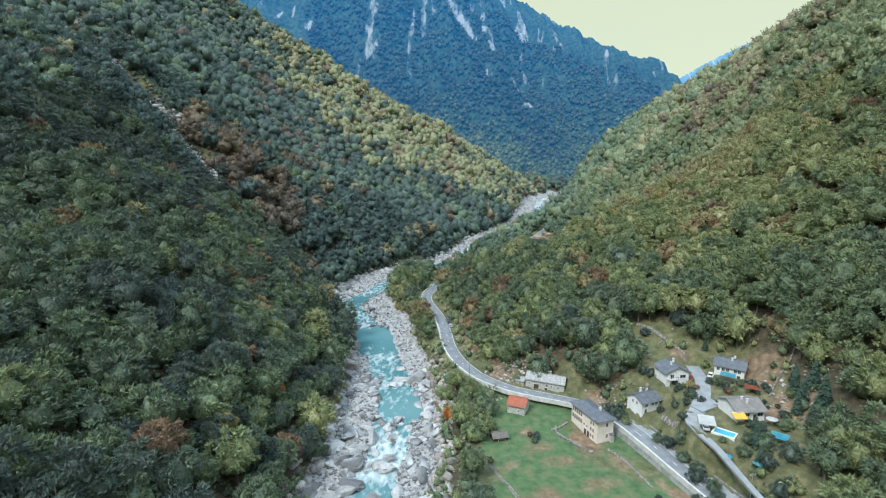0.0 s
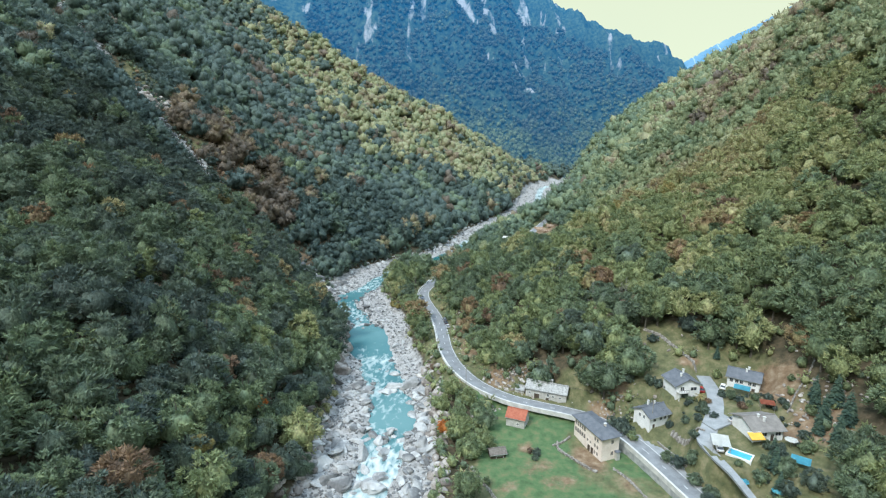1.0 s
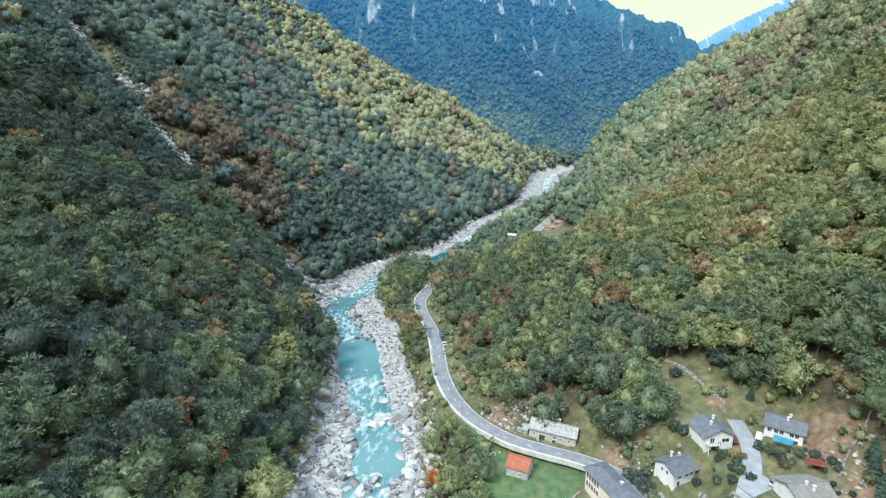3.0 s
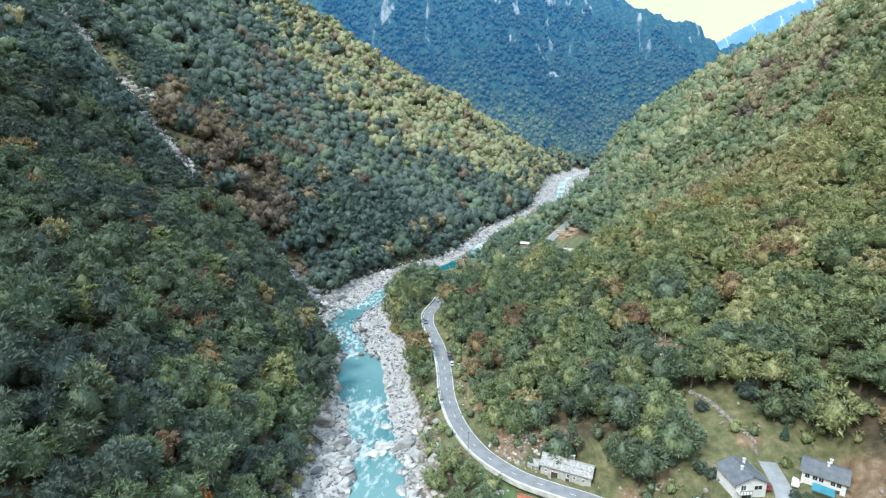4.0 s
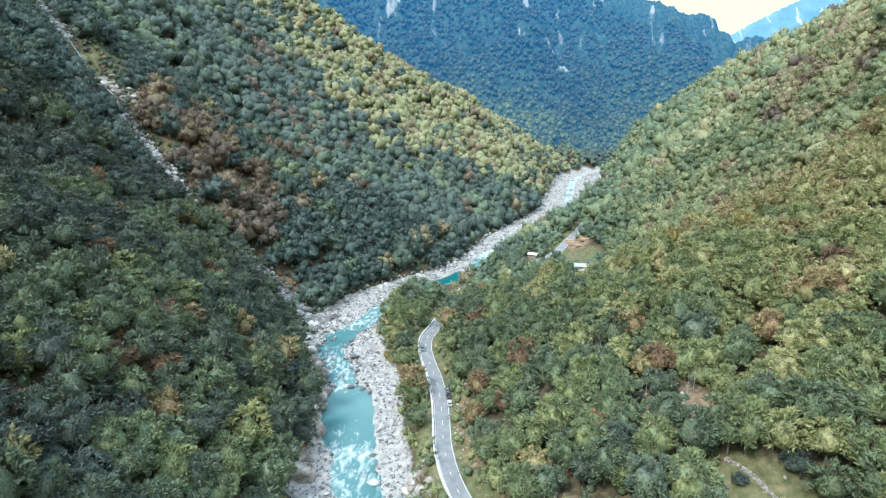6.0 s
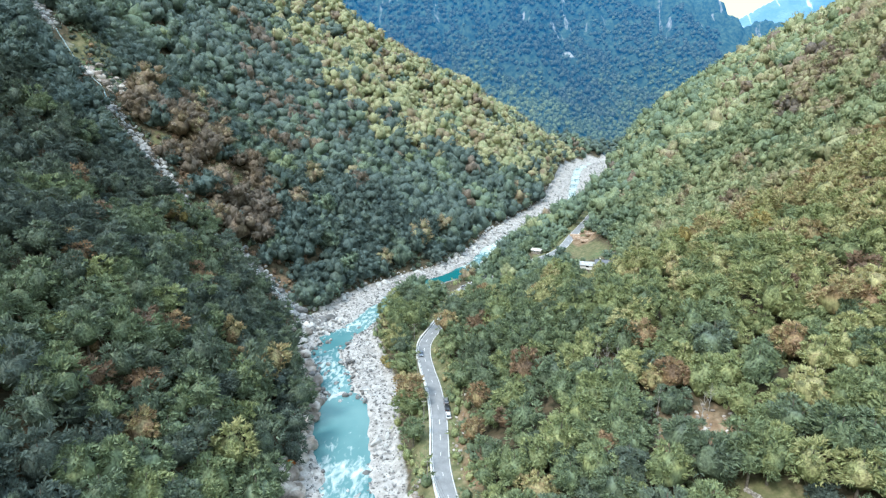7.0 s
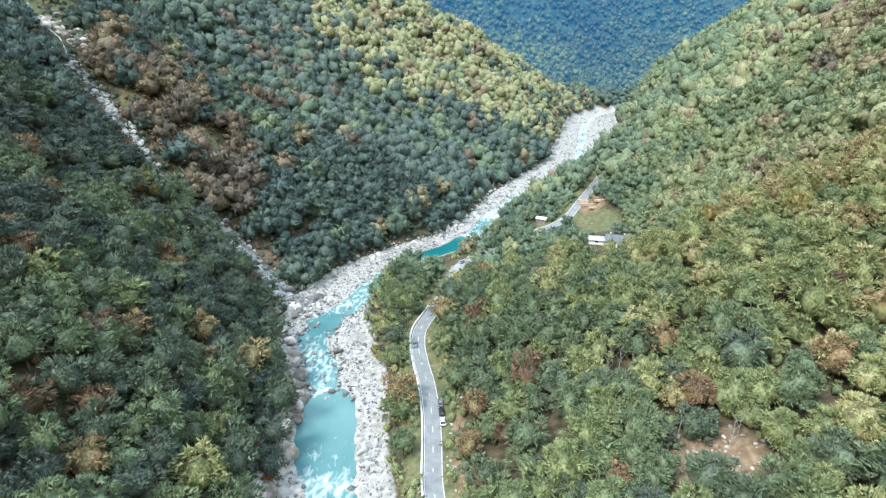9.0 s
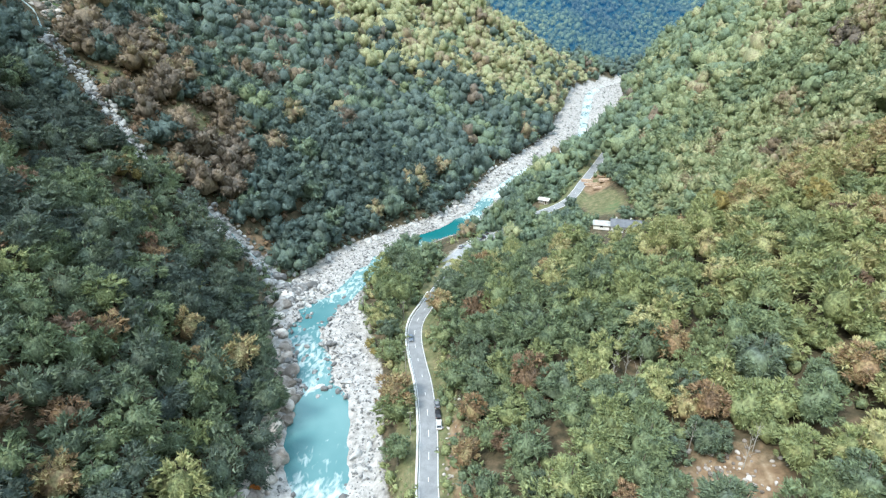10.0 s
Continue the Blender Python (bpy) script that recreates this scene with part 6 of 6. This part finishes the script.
car(93.8, 179.0, ground_at(93.8, 179.0) + 0.02, 55, TARP_WHITE, "white van-like car beside the long house")


# ---------------------------------------------------------------- power line
def utility_pole(x, y, h=9.0):
    z = ground_at(x, y)
    root = thing("utility_pole", x, y, z, 8, "grey wooden power pole with a crossarm", "utility pole", "poles along the road")
    part("pole", rod((0, 0, -0.8), (0, 0, h), 0.16, 8, 0.10), GREY_WOOD, root)
    arm = part("crossarm", box((0, 0, h - 0.5, 1.6, 0.12, 0.14), bevel=0.02), GREY_WOOD, root)
    for u in (-0.7, 0, 0.7):
        part("insulator", rod((u, 0, h - 0.43), (u, 0, h - 0.2), 0.06, 8), TARP_WHITE, arm)
    return Vector((x, y, z + h - 0.2))


def power_line():
    tops = []
    for y, off in ((126, 6), (168, 7.5), (206, -5.0), (232, -5.2), (262, -5.5), (292, -5.2), (322, -5.5)):
        x0, y0, _, _ = road_spot(y, off)
        tops.append(utility_pole(x0, y0))
    for u in (-0.7, 0.0, 0.7):
        cu = bpy.data.curves.new("power_line", "CURVE")
        cu.dimensions, cu.bevel_depth, cu.bevel_resolution = "3D", 0.018, 0
        for a, b in zip(tops, tops[1:]):
            sp = cu.splines.new("POLY")
            sp.points.add(12)
            for i in range(13):
                f = i / 12
                q = a.lerp(b, f)
                sp.points[i].co = (q.x + u, q.y, q.z - 1.0 * 4 * f * (1 - f), 1)
        o = new("power_line", cu)
        cu.materials.append(RUBBER)
        tagged(o, "thin dark overhead power line", "power line")


power_line()

# ---------------------------------------------------------------- shrubs
SHRUBS = [mesh_from("crown", v, t, HEDGE, q + RNG.normal(0, 0.04, len(v))) for (v, t), q in zip(NEAR_CROWNS, (0.02, 0.06, 0.10, 0.16, 0.24, 0.34, 0.5, 0.8))]
GARDEN = np.random.default_rng(23)


def shrub(x, y, r, kind=None):
    k = int(GARDEN.integers(0, 6)) if kind is None else kind
    root = thing("shrub", x, y, ground_at(x, y), GARDEN.uniform(0, 360), "dense rounded green garden shrub" if kind != 7 else "rust-coloured shrub in autumn leaf", "shrub", "shrubs round the houses")
    c = new("foliage", SHRUBS[k])
    c.parent = root
    c.location, c.scale = (0, 0, r * 0.55), (r, r, r * GARDEN.uniform(0.9, 1.25))
    part("stem", rod((0, 0, -0.3), (0, 0, r * 0.6), 0.05 * r + 0.03, 6), BARK, root)


# shrubs between the road and the lane
for x0, y0, r in ((70.0, 154.5, 2.6), (72.2, 151.3, 2.5), (74.0, 155.5, 1.8), (67.5, 157.5, 2.2), (71.0, 146.5, 2.4), (72.8, 141.0, 2.6), (70.5, 137.0, 2.8), (73.5, 133.0, 2.4), (71.8, 127.5, 2.8), (68.5, 131.0, 2.0), (72.5, 121.0, 2.6), (60.5, 171.5, 2.6), (59.2, 174.5, 2.8), (61.2, 168.3, 2.0), (62.0, 176.8, 2.2), (57.5, 177.2, 2.0), (73.2, 170.0, 1.6), (76.0, 165.5, 1.5), (78.5, 163.0, 1.7), (81.5, 165.5, 1.8), (82.2, 168.5, 1.5), (83.0, 162.8, 1.4)):
    shrub(x0, y0, r)
# shrubs round the houses
for x0, y0, r in ((92.5, 171.5, 2.0), (93.5, 168.5, 1.8), (91.3, 174.5, 1.7), (98.6, 169.0, 1.6), (101.5, 167.5, 1.7), (104.0, 164.0, 1.5), (105.0, 181.5, 2.3), (95.0, 185.5, 1.9), (74.0, 182.5, 2.1), (72.5, 186.0, 2.4), (83.5, 138.0, 2.4), (86.0, 140.5, 2.2), (88.5, 136.5, 3.0), (86.5, 131.5, 2.8), (90.5, 142.5, 2.6), (82.0, 127.0, 2.6), (86.0, 124.0, 3.2), (92.0, 131.0, 3.4)):
    shrub(x0, y0, r)
# shrubs in the lower gardens and on the meadow
for x0, y0, r in ((80.0, 120.0, 2.2), (98.0, 143.5, 2.4), (101.0, 149.0, 2.2), (95.0, 160.0, 1.2), (79.5, 141.8, 1.2), (110.0, 170.5, 1.4), (107.0, 156.0, 2.2), (58.5, 132.5, 1.2), (31.0, 165.5, 1.6), (30.0, 163.0, 1.2), (14.5, 152.0, 1.4), (17.5, 169.0, 1.6), (8.5, 149.0, 3.6), (8.0, 143.0, 3.2)):
    shrub(x0, y0, r)
for x0, y0, r in ((93.0, 166.0, 1.5), (85.0, 171.0, 1.3), (8.5, 172.0, 2.2), (29.0, 167.0, 1.1), (10.5, 176.0, 1.8)):
    shrub(x0, y0, r, 7)


# smaller bushes in the gardens and along the roads
for cx, cy, rx, ry, count in ((66.0, 164.0, 5.0, 4.0, 9), (80.0, 170.0, 4.0, 4.0, 7), (72.0, 180.0, 4.0, 4.0, 7), (97.0, 168.0, 5.0, 3.0, 6), (101.0, 160.0, 3.0, 7.0, 9), (84.0, 139.0, 5.0, 4.0, 9), (71.0, 133.0, 2.0, 10.0, 8), (95.0, 146.0, 5.0, 4.0, 8), (86.0, 187.0, 7.0, 3.0, 6)):
    for _ in range(count):
        x0, y0 = GARDEN.normal(cx, rx * 0.6), GARDEN.normal(cy, ry * 0.6)
        way, _ = nearest(np.array([x0]), np.array([y0]), LANE)
        main, _ = nearest(np.array([x0]), np.array([y0]), ROAD)
        if abs(way[0]) > 3.6 and abs(main[0]) > ROAD_HALF + 4.6 and math.hypot(x0 - 82, y0 - 145) > 5.5 and math.hypot(x0 - 70, y0 - 173) > 6.5:
            shrub(x0, y0, GARDEN.uniform(0.55, 1.25), int(GARDEN.integers(0, 7)))

# ---------------------------------------------------------------- conifers, logs and a track
NEEDLES = material("fir_needles", [(0.022, 0.045, 0.036), (0.045, 0.078, 0.055), (0.075, 0.115, 0.075)], 1.2, rough=0.8, island=0.3)


def fir_template(rng, branches=330):
    """Drooping branches all up a spire, in no even rings, each a folded spray; unit height."""
    verts, tris = [], []
    for b in range(branches):
        f = (b + rng.uniform(0, 1)) / branches
        f = 1 - math.sqrt(1 - f * 0.995)
        z, reach = 0.08 + 0.90 * f, (0.22 * (1 - f) ** 0.8 + 0.015) * rng.uniform(0.6, 1.2)
        a = rng.uniform(0, 6.283)
        c, si = math.cos(a), math.sin(a)
        w, drop = 0.26 * reach + 0.010, rng.uniform(0.15, 0.55) * reach
        o = len(verts)
        verts += [(0, 0, z + 0.02), (c * reach * 0.55 - si * w, si * reach * 0.55 + c * w, z - drop * 0.7), (c * reach, si * reach, z - drop), (c * reach * 0.55 + si * w, si * reach * 0.55 - c * w, z - drop * 0.7), (c * reach * 0.5, si * reach * 0.5, z + 0.010 - drop * 0.3)]
        tris += [(o, o + 1, o + 4), (o + 1, o + 2, o + 4), (o + 2, o + 3, o + 4), (o + 3, o, o + 4)]
    return np.array(verts), np.array(tris)


FIRS = [mesh_from("crown", *fir_template(GARDEN), NEEDLES, smooth_shade=False) for _ in range(3)]


def fir(x, y, h):
    root = thing("fir_tree", x, y, ground_at(x, y), GARDEN.uniform(0, 360), "dark green conical fir tree", "tree", "fir trees")
    c = new("crown", FIRS[int(GARDEN.integers(3))])
    c.parent = root
    c.scale = (h, h, h)
    part("trunk", rod((0, 0, -0.4), (0, 0, h * 0.92), 0.02 * h, 7, 0.03), BARK, root)


for x0, y0, h0 in ((87.0, 138.5, 8.0), (89.5, 143.5, 6.5), (85.0, 133.0, 7.5), (108.5, 157.0, 8.5), (110.5, 160.5, 8.0), (104.5, 149.0, 8.0), (107.5, 151.5, 10.0), (112.0, 154.0, 10.5), (106.0, 143.5, 9.5), (110.5, 147.0, 11.0), (85.0, 536.0, 13.0), (79.5, 531.0, 8.0), (97.5, 192.0, 5.5)):
    fir(x0, y0, h0)


def log_pile(x, y, turn, rows, length):
    root = thing("log_pile", x, y, ground_at(x, y) - 0.1, turn, "stack of pale felled logs on bare earth", "log pile", "log piles in the clearing")
    for r in range(rows):
        for k in range(rows + 3 - r):
            u = (k - (rows + 2 - r) / 2) * 0.62 + GARDEN.uniform(-0.04, 0.04)
            q = GARDEN.uniform(-0.35, 0.35)
            part("log", rod((q - length / 2, u, 0.30 + r * 0.52), (q + length / 2, u, 0.30 + r * 0.52), 0.31, 9, 0.26), LOG_WOOD, root)


LOG_WOOD = material("peeled_log", [(0.28, 0.19, 0.13), (0.42, 0.31, 0.23), (0.55, 0.45, 0.36)], 1.1, rough=0.9, bump=0.02, bump_scale=8, object_random=0.3)
log_pile(87.5, 482.0, 10, 3, 9.0)
log_pile(90.5, 473.5, 22, 2, 7.5)
log_pile(86.0, 490.0, -5, 3, 7.0)
log_pile(95.5, 481.0, 8, 3, 7.5)
log_pile(96.0, 489.5, -4, 2, 7.0)
TRACK = curve_through(np.array([(37.5, 352), (36.6, 362), (36.8, 372), (38.2, 384), (39.6, 396)]), 1.2)
TRACK = np.column_stack([TRACK, ground(TRACK[:, 0], TRACK[:, 1])])
for off in (-0.75, 0.75):
    v, tr = ribbon(TRACK, off - 0.38, off + 0.38, 0.10, 0.5)
    tagged(new("track", mesh_from("track", v, tr, CONCRETE, smooth_shade=False)), "pale wheel track through the wood", "track", kind="structure")
for x0, y0, r in ((35.5, 455.0, 2.4), (49.0, 447.0, 1.8)):
    shrub(x0, y0, r, 7)


# ---------------------------------------------------------------- single trees in full autumn colour
ORANGE_LEAF = material("orange_leaves", [(0.26, 0.075, 0.022), (0.46, 0.155, 0.035), (0.56, 0.27, 0.07)], 6.0, rough=0.7, bump=0.05, bump_scale=9.0)
GOLD_LEAF = material("golden_leaves", [(0.17, 0.140, 0.050), (0.28, 0.235, 0.085), (0.38, 0.33, 0.14)], 6.0, rough=0.7, bump=0.05, bump_scale=9.0)
TURNED = {mat.name: [mesh_from("crown", v, t, mat) for v, t in NEAR_CROWNS[:3]] for mat in (ORANGE_LEAF, GOLD_LEAF)}


def turned_tree(x, y, r, h, mat, label):
    root = thing("tree", x, y, ground_at(x, y), GARDEN.uniform(0, 360), label, "tree", "trees in full autumn colour")
    c = new("crown", TURNED[mat.name][int(GARDEN.integers(3))])
    c.parent = root
    c.location, c.scale = (0, 0, h - r * 0.9), (r, r, r * GARDEN.uniform(1.0, 1.2))
    t = new("trunk", mesh_from("trunk", TRUNK[0] * h, TRUNK[1], BARK))
    t.parent = root


for x0, y0, r, h0 in ((-46.0, 241.0, 2.0, 3.6), (2.0, 178.0, 2.6, 4.6), (-79.0, 375.0, 2.6, 4.4), (-54.0, 164.0, 2.8, 11.5)):
    turned_tree(x0, y0, r, h0, ORANGE_LEAF, "small tree with bright orange autumn leaves")
for x0, y0, r, h0 in ((-109.0, 353.0, 3.8, 9.5), (-133.0, 353.0, 3.2, 10.5), (-212.0, 334.0, 4.0, 12.0), (-59.0, 137.0, 3.2, 12.5), (-27.0, 312.0, 2.4, 4.6), (-24.0, 306.0, 2.0, 3.8), (128.0, 318.0, 5.0, 13.5), (108.0, 342.0, 4.6, 13.0)):
    turned_tree(x0, y0, r, h0, GOLD_LEAF, "tree with golden yellow autumn leaves")


# ---------------------------------------------------------------- bare birches on the shore, a palm in a garden
PALE_BARK = material("pale_bark", [(0.26, 0.25, 0.23), (0.46, 0.45, 0.42)], 3.0, rough=0.9)


def bare_tree(x, y, h, label="leafless pale birch on the stony shore", group="bare trees on the shore"):
    """A leafless tree: a thin trunk and a fan of rising twigs."""
    root = thing("bare_tree", x, y, ground_at(x, y), GARDEN.uniform(0, 360), label, "tree", group)
    part("trunk", rod((0, 0, -0.4), (0.02 * h, 0.01 * h, h), 0.10, 6, 0.02), PALE_BARK, root)
    for k in range(11):
        f = 0.28 + 0.06 * k
        a = 2.4 * k
        c, si = math.cos(a), math.sin(a)
        reach = 0.30 * h * (1.1 - f)
        part("branch", rod((0.02 * h * f, 0.01 * h * f, h * f), (0.02 * h * f + c * reach, 0.01 * h * f + si * reach, h * f + reach * 1.3), 0.045, 5, 0.012), PALE_BARK, root)


def palm(x, y, h):
    root = thing("palm", x, y, ground_at(x, y), 20, "small garden palm with drooping brownish fronds", "palm tree")
    part("trunk", rod((0, 0, -0.3), (0.05, 0, h), 0.20, 8, 0.14), BARK, root)
    for k in range(16):
        a, up = 2.4 * k, 0.9 - 0.11 * k
        c, si = math.cos(a), math.sin(a)
        bm = bmesh.new()
        rows = []
        for i in range(6):
            f = i / 5
            reach, w = 1.7 * f, 0.24 * math.sin(math.pi * (0.12 + 0.85 * f))
            z = h + up * reach - 0.62 * reach * reach * 0.55
            rows.append([bm.verts.new((c * reach - si * w, si * reach + c * w, z - 0.10)), bm.verts.new((c * reach, si * reach, z)), bm.verts.new((c * reach + si * w, si * reach - c * w, z - 0.10))])
        for r0, r1 in zip(rows, rows[1:]):
            for i in range(2):
                bm.faces.new((r0[i], r0[i + 1], r1[i + 1], r1[i]))
        part("frond", bm, PALM_LEAF, root)


PALM_LEAF = material("palm_fronds", [(0.10, 0.09, 0.035), (0.20, 0.17, 0.06), (0.28, 0.20, 0.09)], 2.0, rough=0.7)
palm(82.0, 170.0, 3.0)
for x0, y0, h0 in ((-43.0, 178.0, 7.0), (-41.5, 185.0, 5.5), (-4.0, 196.0, 6.5)):
    bare_tree(x0, y0, h0)
for x0, y0, h0 in ((51.5, 258, 9), (53, 263, 10), (54.5, 267, 11), (56, 271, 10), (57.5, 266, 9), (59, 270, 11), (60, 262, 10), (58, 258, 8), (52.5, 271, 10), (76, 232, 10), (79.5, 236, 9), (66, 238, 9)):
    bare_tree(x0, y0, h0, "slim grey-barked tree in a gap of the wood", "slim trees in the gap")
# round bushes on the pasture over the hamlet
for x0, y0, r, kind in ((92.0, 203.5, 4.4, 1), (99.5, 196.0, 3.6, 2), (79.0, 203.0, 2.3, 1), (69.0, 193.0, 3.0, 3), (66.0, 189.0, 2.4, 1), (95.5, 199.0, 2.6, 2)):
    shrub(x0, y0, r, kind)
# scrub along the left shore
for x0, y0, r in ((-42.5, 189.0, 2.6), (-41.0, 196.0, 2.4), (-43.0, 203.0, 2.8), (-40.5, 208.0, 2.0), (-44.5, 181.5, 2.6), (-40.0, 181.0, 1.7), (-42.0, 171.0, 2.4), (-43.5, 215.0, 2.4)):
    shrub(x0, y0, r, 6)
